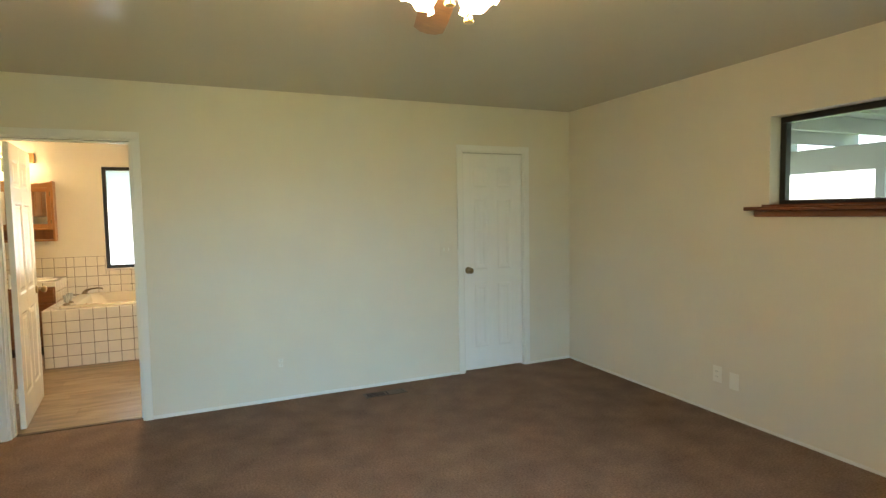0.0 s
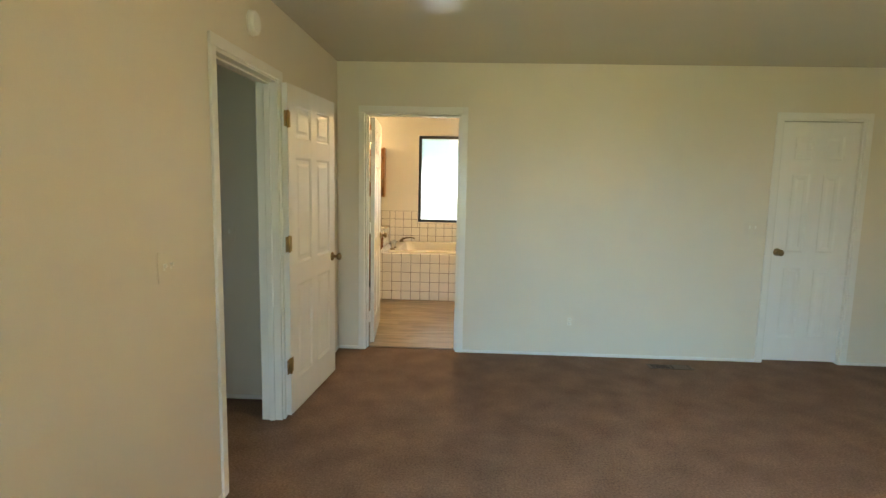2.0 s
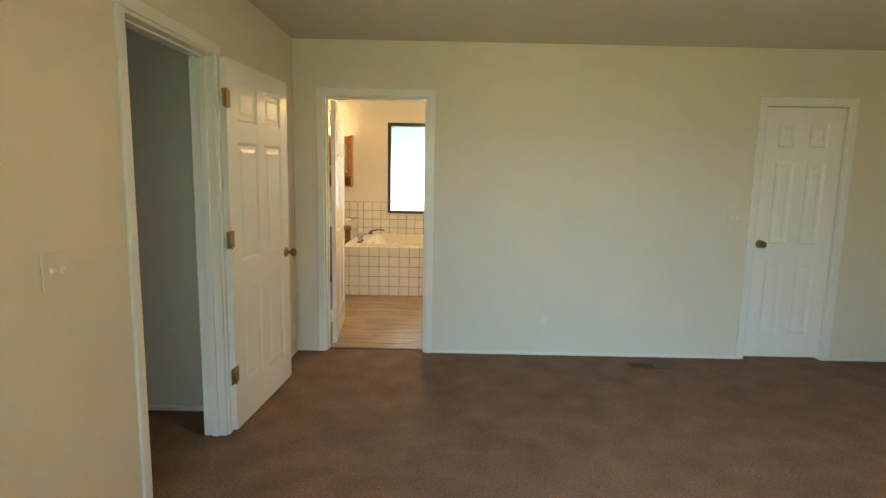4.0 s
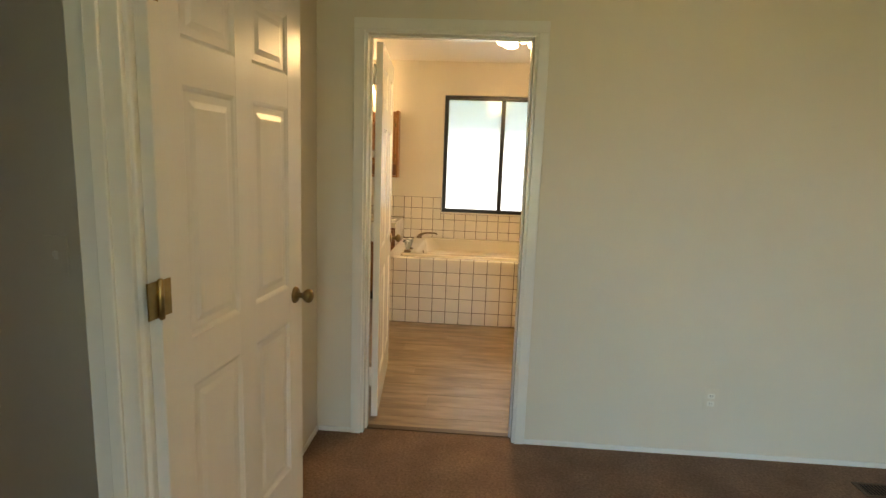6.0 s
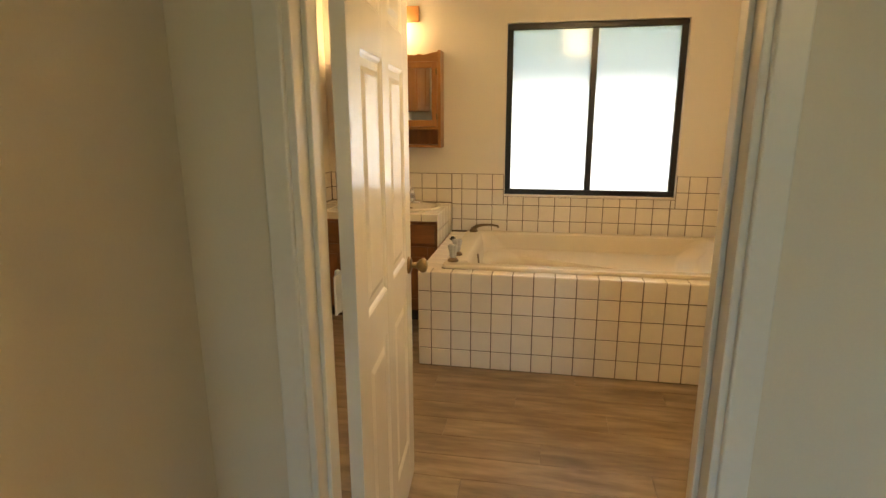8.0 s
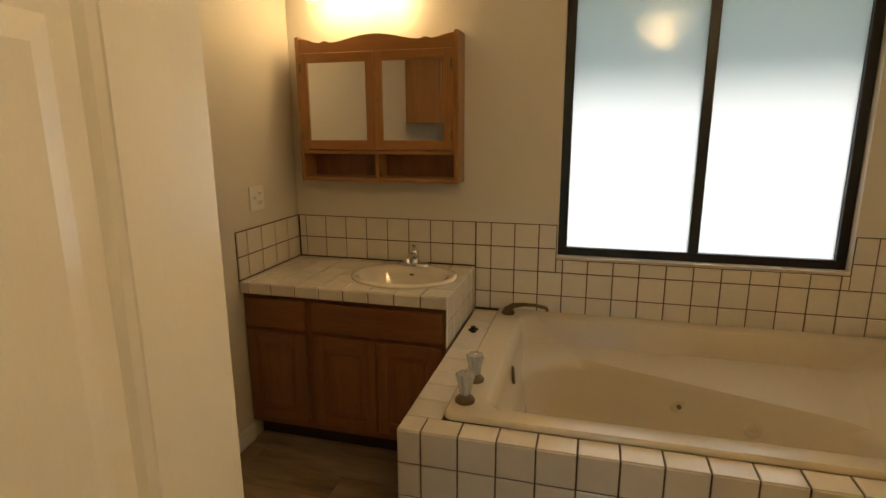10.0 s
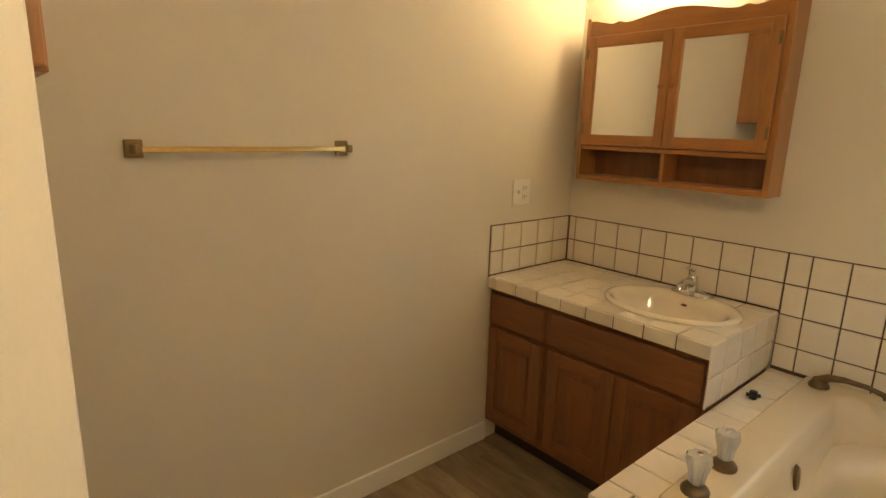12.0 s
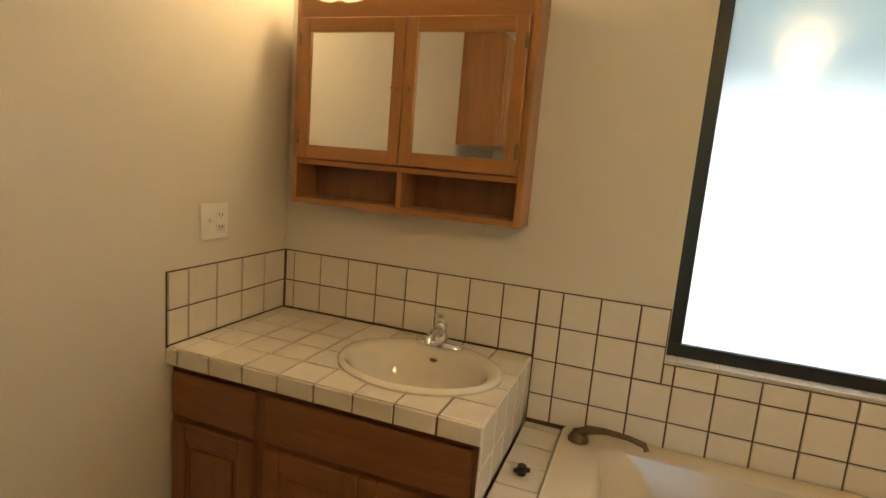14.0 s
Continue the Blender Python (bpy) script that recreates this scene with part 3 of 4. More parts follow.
# ---- bedroom: plates and small fixtures ----
def plate(name, m, kind, label, w=0.072, h=0.116, cover=None):
    """A wall plate in its own axes: x across, z up, proud along -y."""
    t = thing(name, (0, 0, 0), label, "switch" if "switch" in name else "outlet", turn=m)
    part("cover", slab(-w / 2, w / 2, -0.006, 0, -h / 2, h / 2, 0.003, 2), cover or PLATE, t)
    cols = [0.0] if w < 0.1 else [-0.023, 0.023]
    for c, what in zip(cols, kind):
        if what == "s":
            part("toggle_frame", slab(c - 0.006, c + 0.006, -0.0072, -0.006, -0.013, 0.013), PLATE, t)
            part("toggle", slab(c - 0.0045, c + 0.0045, -0.016, -0.006, -0.002, 0.011, 0.001), PLATE, t)
        else:
            for z in (-0.02, 0.02):
                r = part("receptacle", slab(c - 0.017, c + 0.017, -0.0085, -0.006, z - 0.013, z + 0.013, 0.003, 2), PLATE, t)
                for sx in (-0.006, 0.006):
                    part("slot", slab(c + sx - 0.0013, c + sx + 0.0013, -0.0091, -0.0083, z - 0.003, z + 0.006), SLOT, r)
                part("ground_hole", lathe([(0, 0), (0.0022, 0), (0.0022, 0.0006)], 8, Matrix.Translation((c, -0.0085, z - 0.008)) @ Matrix.Rotation(radians(90), 4, 'X')), SLOT, r)
    part("screw", lathe([(0, 0.0012), (0.003, 0.0008), (0.0032, 0)], 10, Matrix.Translation((0, -0.006, 0)) @ Matrix.Rotation(radians(90), 4, 'X')), PLATE, t)
    return t


plate("outlet", pose(2.005, -0.0005, 0.305), "o", "outlet low on the wall under a cream painted plate", cover=PAINT)
plate("light_switch", pose(3.466, -0.0005, 1.15), "ss", "cream painted double switch beside the closet door", 0.116, cover=PAINT)
plate("outlet", pose(RX - 0.0005, -1.725, 0.29, 0, 0, -90), "o", "almond outlet under the high window")
plate("outlet", pose(RX - 0.0005, -1.86, 0.27, 0, 0, -90), "", "blank almond cable plate beside the outlet")
plate("light_switch", pose(0.0005, -2.687, 1.15, 0, 0, 90), "ss", "cream painted double switch beside the open doorway", 0.116, cover=PAINT)

sd = thing("smoke_detector", (0.0005, -1.823, 2.242), "round white smoke alarm over the doorway", "smoke alarm")
mm = Matrix.Translation((0.0005, -1.823, 2.242)) @ Matrix.Rotation(radians(90), 4, 'Y')
part("base", lathe([(0, 0), (0.062, 0), (0.062, 0.010), (0.0, 0.010)], 32, mm), WHITE_PLASTIC, sd, "", True)
part("cover", lathe([(0.058, 0.010), (0.058, 0.022), (0.050, 0.032), (0.02, 0.035), (0.0, 0.035)], 32, mm), WHITE_PLASTIC, sd, "", True)


def register(name, x, y, length, width, z, label, closed_half=False, turn=0):
    t = thing(name, (x, y, z), label, "floor vent", turn=pose(x, y, z, 0, 0, turn))
    L, W = length / 2, width / 2
    for a in ((-L, L, -W, -W + 0.014), (-L, L, W - 0.014, W), (-L, -L + 0.02, -W + 0.014, W - 0.014), (L - 0.02, L, -W + 0.014, W - 0.014), (-0.008, 0.008, -W + 0.014, W - 0.014)):
        part("rim", slab(*a, 0.0, 0.005, 0.0015), VENT, t)
    # flat near-black sheet: the shade inside the opening, put into colour
    part("duct_shade", slab(-L + 0.01, L - 0.01, -W + 0.01, W - 0.01, 0.0, 0.001), VENT_SHADE, t)
    n = int((length - 0.05) / 0.016)
    for k in range(n):
        x0 = -L + 0.024 + k * (length - 0.05) / n
        if abs(x0) < 0.014:
            continue
        wide = 0.013 if closed_half and x0 > 0 else 0.003
        part("slat", slab(x0, x0 + wide, -W + 0.014, W - 0.014, 0.002, 0.0045), VENT, t)


register("floor_vent", 2.80, -0.215, 0.355, 0.115, 0.0, "brown metal floor register in the carpet", True)
register("floor_vent", -0.72, 1.60, 0.28, 0.105, 0.0, "brown metal floor register in the plank floor", False, 90)
sk = thing("strike_plate", (0.0, LD[0] + 0.02, 0.91), "antique brass strike plate on the side door jamb", "strike plate")
part("plate", slab(-0.035, 0.004, LD[0] + 0.0185, LD[0] + 0.0200, 0.88, 0.94, 0.0005), OLD_BRASS, sk)
part("lip", slab(0.0035, 0.0075, LD[0] + 0.003, LD[0] + 0.0195, 0.893, 0.927, 0.001), OLD_BRASS, sk)
plate("light_switch", pose(-0.43, -1.1605, 1.125), "s", "cream painted switch on the passage wall", cover=PAINT)


# ---- bathroom: medicine cabinet ----
cx0, cx1, cz0, cz1, cyf, cyb = -0.877, -0.062, 1.232, 1.926, 3.068, BY - 0.0005
mc = thing("medicine_cabinet", (cx0, cyb, cz0), "honey oak medicine cabinet with two mirror doors", "cabinet")
part("side_panel", slab(cx0, cx0 + 0.02, cyf, cyb, cz0, cz1 - 0.03, 0.002), OAK, mc)
part("side_panel", slab(cx1 - 0.02, cx1, cyf, cyb, cz0, cz1 - 0.03, 0.002), OAK, mc)
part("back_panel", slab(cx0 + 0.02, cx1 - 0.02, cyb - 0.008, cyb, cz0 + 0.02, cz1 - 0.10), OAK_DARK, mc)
part("bottom_board", slab(cx0 + 0.02, cx1 - 0.02, cyf, cyb, cz0 + 0.002, cz0 + 0.022, 0.002), OAK_X, mc)
part("shelf", slab(cx0 + 0.02, cx1 - 0.02, cyf + 0.002, cyb - 0.008, cz0 + 0.135, cz0 + 0.153, 0.002), OAK_X, mc)
part("divider", slab((cx0 + cx1) / 2 - 0.008, (cx0 + cx1) / 2 + 0.008, cyf + 0.008, cyb - 0.008, cz0 + 0.022, cz0 + 0.135), OAK, mc)
part("top_board", slab(cx0 + 0.02, cx1 - 0.02, cyf + 0.022, cyb, cz1 - 0.105, cz1 - 0.088), OAK_X, mc)
bm = bmesh.new()
N, f0, b0 = 60, [], []
for k in range(N + 1):
    u = k / N
    v = abs(2 * u - 1)
    bell = 0.5 + 0.5 * math.cos(math.pi * min(1, v / 0.62))
    side = 0.5 - 0.5 * math.cos(math.pi * max(0.0, (v - 0.62) / 0.38))
    tip = 0.013 * max(0.0, 1 - abs(v - 0.62) / 0.07)
    zt = cz1 - 0.040 + 0.034 * bell + 0.024 * side + tip
    x = cx0 + 0.003 + u * (cx1 - cx0 - 0.006)
    for lst, y in ((f0, cyf + 0.002), (b0, cyf + 0.022)):
        lst.append((bm.verts.new((x, y, zt)), bm.verts.new((x, y, cz1 - 0.082))))
for k in range(N):
    bm.faces.new((f0[k][0], f0[k + 1][0], f0[k + 1][1], f0[k][1]))
    bm.faces.new((b0[k][0], b0[k][1], b0[k + 1][1], b0[k + 1][0]))
    bm.faces.new((f0[k][0], b0[k][0], b0[k + 1][0], f0[k + 1][0]))
    bm.faces.new((f0[k][1], f0[k + 1][1], b0[k + 1][1], b0[k][1]))
for k in (0, N):
    bm.faces.new((f0[k][0], f0[k][1], b0[k][1], b0[k][0]))
part("scalloped_crest", bm, OAK_X, mc, "scalloped oak crest")
for s in (0, 1):
    ear = slab(cx0 - 0.001 if s == 0 else cx1 - 0.021, cx0 + 0.021 if s == 0 else cx1 + 0.001, cyf - 0.001, cyb, cz1 - 0.06, cz1 - 0.005 , 0.006, 2)
    part("shoulder", ear, OAK, mc)
for a, b in ((cx0 + 0.02, cx0 + 0.05), (cx1 - 0.05, cx1 - 0.02)):
    part("face_stile", slab(a, b, cyf + 0.005, cyf + 0.02, cz0 + 0.153, cz1 - 0.082), OAK, mc)
cm = (cx0 + cx1) / 2
for a, b, kx in ((cx0 + 0.024, cm - 0.001, cm - 0.022), (cm + 0.001, cx1 - 0.024, cm + 0.022)):
    z0, z1 = cz0 + 0.156, cz1 - 0.084
    d = part("mirror_door", slab(a + 0.036, b - 0.036, cyf - 0.004, cyf + 0.002, z0 + 0.042, z1 - 0.042), MIRROR, mc, "mirror glass door")
    for q in ((a, a + 0.04), (b - 0.04, b)):
        part("stile", slab(*q, cyf - 0.014, cyf + 0.004, z0, z1, 0.004, 2), OAK, d)
    for q in ((z0, z0 + 0.045), (z1 - 0.045, z1)):
        part("rail", slab(a + 0.038, b - 0.038, cyf - 0.0135, cyf + 0.0035, *q, 0.004, 2), OAK_X, d)
    part("pull", lathe([(0, 0.026), (0.009, 0.024), (0.011, 0.018), (0.006, 0.010), (0.006, 0)], 14, Matrix.Translation((kx, cyf - 0.013, (z0 + z1) / 2 + 0.01)) @ Matrix.Rotation(radians(90), 4, 'X')), OAK, d, "turned oak pull", True)
    hx = a + 0.004 if kx < cm else b - 0.004
    for z in (z0 + 0.07, z1 - 0.07):
        part("hinge", slab(hx - 0.006, hx + 0.006, cyf - 0.017, cyf - 0.0138, z - 0.022, z + 0.022, 0.001), OLD_BRASS, d)

# ---- bathroom: vanity light bar ----
lb = thing("vanity_light", (-0.58, BY, 2.18), "oak vanity light bar with three lit tulip shades", "wall lamp")
part("backplate", slab(-0.87, -0.24, BY - 0.022, BY - 0.0005, 2.130, 2.240, 0.004, 2), OAK_X, lb, "oak backplate")
for x in (-0.735, -0.562, -0.395):
    part("canopy", lathe([(0, 0.014), (0.02, 0.012), (0.028, 0.0)], 18, Matrix.Translation((x + 0.03, BY - 0.022, 2.165)) @ Matrix.Rotation(radians(90), 4, 'X')), OLD_BRASS, lb, "", True)
    pts = [(x + 0.03 - 0.03 * u, BY - 0.03 - 0.095 * u, 2.165 + 0.085 * math.sin(math.pi * min(1.0, u * 0.86 + 0.02))) for u in [k / 12 for k in range(13)]]
    part("arm", tube(pts, 0.006), OLD_BRASS, lb, "curved antique brass arm", True)
    ex, ey, ez = pts[-1]
    m = Matrix.Translation((ex, ey, ez)) @ Matrix.Rotation(radians(12), 4, 'X')
    part("socket", lathe([(0, 0.022), (0.018, 0.02), (0.026, 0.004), (0.025, -0.008), (0.0, -0.008)], 20, m), OLD_BRASS, lb, "", True)
    sh = part("shade", tulip(m, SHADE_BATH, 1.08), SHADE_BATH, lb, "lit ruffled tulip glass shade", True)
    part("bulb", bulb(m), SHADE_BATH, sh, "", True)
    lamp("vanity_lamp", m @ Vector((0, 0, -0.135)), VANITY_W, WARM, 0.03)

# ---- bathroom: ceiling light ----
blx, bly = 1.01, 1.26
cl = thing("bath_ceiling_light", (blx, bly, H), "brass flush ceiling light with lit tulip shades", "ceiling lamp")
part("pan", lathe([(0, H - 0.0005), (0.12, H - 0.0005), (0.125, H - 0.02), (0.10, H - 0.03), (0.03, H - 0.04), (0.022, H - 0.09), (0.03, H - 0.11), (0, H - 0.125)], 32, Matrix.Translation((blx, bly, 0))), BRASS, cl, "polished brass pan", True)
for k in range(4):
    a = radians(20 + 90 * k)
    c, s = math.cos(a), math.sin(a)
    base = Vector((blx + 0.075 * c, bly + 0.075 * s, H - 0.105))
    part("arm", tube([(blx + 0.02 * c, bly + 0.02 * s, H - 0.10), (blx + 0.05 * c, bly + 0.05 * s, H - 0.092), base], 0.007), BRASS, cl, "", True)
    m = Matrix.Translation(base) @ Matrix.Rotation(a, 4, 'Z') @ Matrix.Rotation(radians(-48), 4, 'Y')
    sh = part("shade", tulip(m, SHADE_BATH, 1.0), SHADE_BATH, cl, "lit ruffled tulip glass shade", True)
    part("bulb", bulb(m, 0.8), SHADE_BATH, sh, "", True)
lamp("bath_ceiling_lamp", (blx, bly, H - 0.24), BATH_LAMP_W, WARM, 0.08)

# ---- bathroom: towel bar and outlet ----
tb = thing("towel_bar", (BX0, 1.585, 1.366), "brass towel bar with antique square brackets", "towel bar")
for y in (1.280, 1.900):
    br = part("bracket", slab(BX0 + 0.0005, BX0 + 0.014, y - 0.022, y + 0.022, 1.344, 1.392, 0.003, 2), OLD_BRASS, tb, "square antique brass bracket")
    part("post", slab(BX0 + 0.013, BX0 + 0.066, y - 0.009, y + 0.009, 1.356, 1.380, 0.003, 2), OLD_BRASS, br)
part("bar", slab(BX0 + 0.043, BX0 + 0.057, 1.284, 1.916, 1.360, 1.375, 0.002), BRASS, tb, "square polished brass bar")
plate("outlet", pose(BX0 + 0.0005, 2.825, 1.168, 0, 0, 90), "so", "almond switch and outlet plate above the vanity", 0.116)

# ---- bathroom: wall cabinet beside the door ----
wc = thing("wall_cabinet", (BX0, 0.76, 1.53), "oak wall cabinet hung beside the bathroom door", "cabinet")
part("carcass", slab(BX0 + 0.0005, -0.71, 0.43, 1.09, 1.53, 2.26, 0.002), OAK, wc)
for a, b in ((0.435, 0.758), (0.762, 1.085)):
    d = part("cabinet_door", slab(-0.7098, -0.690, a, b, 1.54, 2.25, 0.004, 2), OAK, wc)
    part("door_panel", slab(-0.692, -0.685, a + 0.06, b - 0.06, 1.60, 2.19, 0.006, 2), OAK, d)

# ---- bathroom: vanity ----
vx0, vx1, vyf, vtop = BX0 + 0.001, -0.014, 2.668, 0.753
va = thing("vanity_cabinet", (vx0, vyf, 0), "stained oak bathroom vanity with raised panel doors", "vanity")
bm = slab(vx0, vx1, vyf, vyf + 0.02, 0.10, vtop)
box(bm, vx0, vx0 + 0.018, vyf + 0.02, BY - 0.0005, 0.10, vtop)
box(bm, vx1 - 0.018, vx1, vyf + 0.02, BY - 0.0005, 0.10, vtop)
box(bm, vx0 + 0.018, vx1 - 0.018, vyf + 0.02, BY - 0.0005, 0.10, 0.118)
part("carcass", bm, OAK_DARK, va)
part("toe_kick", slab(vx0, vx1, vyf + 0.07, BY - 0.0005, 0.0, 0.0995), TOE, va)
sp = vx0 + 0.335
for a, b, nm in ((vx0 + 0.012, sp - 0.018, "drawer_front"), (sp + 0.018, vx1 - 0.012, "false_front")):
    d = part(nm, slab(a, b, vyf - 0.019, vyf - 0.0005, 0.592, 0.730, 0.006, 3), OAK_DARK_X, va)
dw = (vx1 - 0.012 - sp - 0.018 - 0.004) / 2
for a, b in ((vx0 + 0.012, sp - 0.018), (sp + 0.018, sp + 0.018 + dw), (sp + 0.022 + dw, vx1 - 0.012)):
    d = part("cabinet_door", slab(a + 0.05, b - 0.05, vyf - 0.012, vyf - 0.0005, 0.19, 0.52), OAK_DARK, va)
    for q in ((a, a + 0.055), (b - 0.055, b)):
        part("stile", slab(*q, vyf - 0.0195, vyf - 0.0007, 0.135, 0.572, 0.005, 2), OAK_DARK, d)
    for q in ((0.135, 0.192), (0.515, 0.572)):
        part("rail", slab(a + 0.054, b - 0.054, vyf - 0.019, vyf - 0.0009, *q, 0.005, 2), OAK_DARK_X, d)
    part("raised_panel", slab(a + 0.072, b - 0.072, vyf - 0.0175, vyf - 0.011, 0.209, 0.498, 0.006, 2), OAK_DARK, d)

# sink and faucet
sx, sy, sz = -0.285, 2.91, 0.8085
sink = thing("sink", (sx, sy, sz), "oval bone porcelain drop-in sink", "sink")
bm = bmesh.new()
n, rings = 48, []
for ax, ay, z in ((0.252, 0.205, 0.000), (0.253, 0.206, 0.006), (0.248, 0.201, 0.013), (0.238, 0.191, 0.016), (0.222, 0.173, 0.014), (0.212, 0.160, 0.006), (0.200, 0.148, -0.02),
                  (0.180, 0.130, -0.07), (0.14, 0.10, -0.115), (0.08, 0.06, -0.135), (0.022, 0.022, -0.14)):
    dy = -0.022 if ax < 0.23 else 0.0
    rings.append([bm.verts.new((sx + ax * math.cos(2 * math.pi * k / n), sy + dy + ay * math.sin(2 * math.pi * k / n), sz + z)) for k in range(n)])
for a, b in zip(rings, rings[1:]):
    for k in range(n):
        bm.faces.new((a[k], a[(k + 1) % n], b[(k + 1) % n], b[k]))
bm.faces.new(rings[-1])
part("basin", bm, PORCELAIN, sink, "", True)
part("drain", lathe([(0, -0.134), (0.014, -0.1345), (0.021, -0.137), (0.022, -0.1395)], 20, Matrix.Translation((sx, sy - 0.022, sz))), CHROME, sink, "chrome drain", True)
part("overflow", lathe([(0, 0.004), (0.011, 0.003), (0.014, 0.0)], 14, Matrix.Translation((sx + 0.0, sy + 0.118, sz - 0.022)) @ Matrix.Rotation(radians(65), 4, 'X') @ Matrix.Diagonal((0.9, 0.4, 1, 1))), BRONZE, sink, "dull overflow ring", True)

fc = thing("sink_faucet", (sx, 3.085, sz + 0.014), "chrome single-lever sink faucet", "faucet")
fz, fyy = sz + 0.014, 3.078
bm = lathe([(0, 0.020), (0.05, 0.018), (0.070, 0.010), (0.076, 0.0)], 28, Matrix.Translation((sx, fyy, fz)) @ Matrix.Diagonal((1.1, 0.42, 1, 1)))
part("base_plate", bm, CHROME, fc, "", True)
part("body", lathe([(0.026, 0.010), (0.024, 0.035), (0.020, 0.055), (0.021, 0.068), (0.015, 0.078), (0, 0.080)], 24, Matrix.Translation((sx, fyy, fz))), CHROME, fc, "", True)
part("spout", tube([(sx, fyy, fz + 0.035), (sx, fyy - 0.035, fz + 0.058), (sx, fyy - 0.075, fz + 0.062), (sx, fyy - 0.105, fz + 0.050), (sx, fyy - 0.112, fz + 0.036)], [0.018, 0.016, 0.013, 0.012, 0.011], 14), CHROME, fc, "", True)
part("lever", tube([(sx, fyy, fz + 0.078), (sx, fyy - 0.004, fz + 0.098), (sx, fyy - 0.03, fz + 0.112), (sx, fyy - 0.06, fz + 0.117)], [0.014, 0.013, 0.009, 0.007], 12, flat=0.6), CHROME, fc, "", True)

# ---- bathroom: bathtub ----
TX0, TX1, TY0, TY1, DK = 0.125, 1.975, 2.088, BY - 0.012, 0.582
tub = thing("bathtub", ((TX0 + TX1) / 2, (TY0 + TY1) / 2, DK), "bone acrylic jetted bathtub set in a tiled deck", "bathtub")


def tub_ring(x0, x1, y0, y1, corner, z, n=24):
    pts, r = [], corner
    for cx, cy, a0 in ((x1 - r, y1 - r, 0), (x0 + r, y1 - r, 90), (x0 + r, y0 + r, 180), (x1 - r, y0 + r, 270)):
        for k in range(n):
            a = radians(a0 + 90 * k / (n - 1))
            pts.append((cx + r * math.cos(a), cy + r * math.sin(a), z))
    return pts


bm = bmesh.new()
loops = [tub_ring(TX0, TX1, TY0, TY1, 0.035, DK + 0.001), tub_ring(TX0, TX1, TY0, TY1, 0.035, DK + 0.012), tub_ring(TX0 + 0.006, TX1 - 0.006, TY0 + 0.006, TY1 - 0.006, 0.03, DK + 0.020),
         tub_ring(TX0 + 0.115, TX1 - 0.10, TY0 + 0.068, TY1 - 0.075, 0.065, DK + 0.022), tub_ring(TX0 + 0.128, TX1 - 0.115, TY0 + 0.080, TY1 - 0.088, 0.075, DK + 0.014),
         tub_ring(TX0 + 0.145, TX1 - 0.15, TY0 + 0.090, TY1 - 0.10, 0.12, DK - 0.03), tub_ring(TX0 + 0.16, TX1 - 0.22, TY0 + 0.10, TY1 - 0.12, 0.16, DK - 0.10),
         tub_ring(TX0 + 0.17, TX1 - 0.26, TY0 + 0.108, TY1 - 0.19, 0.26, DK - 0.115), tub_ring(TX0 + 0.19, TX1 - 0.32, TY0 + 0.12, TY1 - 0.22, 0.28, DK - 0.16),
         tub_ring(TX0 + 0.22, TX1 - 0.42, TY0 + 0.14, TY1 - 0.25, 0.26, DK - 0.36), tub_ring(TX0 + 0.28, TX1 - 0.50, TY0 + 0.19, TY1 - 0.30, 0.22, DK - 0.42)]
def armrest(p, depth):
    """The deep basin tapers towards its foot end, which leaves a sweeping armrest along the wall."""
    u = min(1.0, max(0.0, (p[0] - TX0 - 0.17) / (TX1 - TX0 - 0.5)))
    return (p[0], TY0 + 0.11 + (p[1] - TY0 - 0.11) * (1 - 0.40 * u ** 1.5), p[2] - 0.05 * depth * u)


rings = [[bm.verts.new(armrest(p, 1.0 if k < 9 else 0.0) if k >= 7 else p) for p in lp] for k, lp in enumerate(loops)]
for a, b in zip(rings, rings[1:]):
    for k in range(len(a)):
        bm.faces.new((a[k], a[(k + 1) % len(a)], b[(k + 1) % len(a)], b[k]))
bm.faces.new(rings[-1])
part("shell", bm, ACRYLIC, tub, "", True)
part("overflow_plate", lathe([(0, 0.010), (0.03, 0.008), (0.036, 0.0)], 24, Matrix.Translation((TX0 + 0.155, 2.60, DK - 0.065)) @ Matrix.Rotation(radians(84), 4, 'Y') @ Matrix.Diagonal((1.15, 0.55, 1, 1))), BRONZE, tub, "oval bronze overflow plate", True)
for x, y, z, ax in ((0.95, armrest((0.95, TY1 - 0.236, 0), 0)[1], DK - 0.24, 1), (1.22, armrest((1.22, TY1 - 0.238, 0), 0)[1], DK - 0.27, 1), (0.322, 2.62, DK - 0.24, 0)):
    rot = Matrix.Rotation(radians(90), 4, 'X') if ax else Matrix.Rotation(radians(90), 4, 'Y')
    j = part("jet", lathe([(0, 0.004), (0.010, 0.006), (0.014, 0.012), (0.030, 0.010), (0.036, 0.002), (0.036, -0.02)], 22, Matrix.Translation((x, y, z)) @ rot), ACRYLIC, tub, "round whirlpool jet", True)
    part("nozzle", lathe([(0, 0.014), (0.009, 0.013), (0.011, 0.004)], 14, Matrix.Translation((x, y, z)) @ rot), ACRYLIC if x > 1.1 else BRONZE, j, "", True)

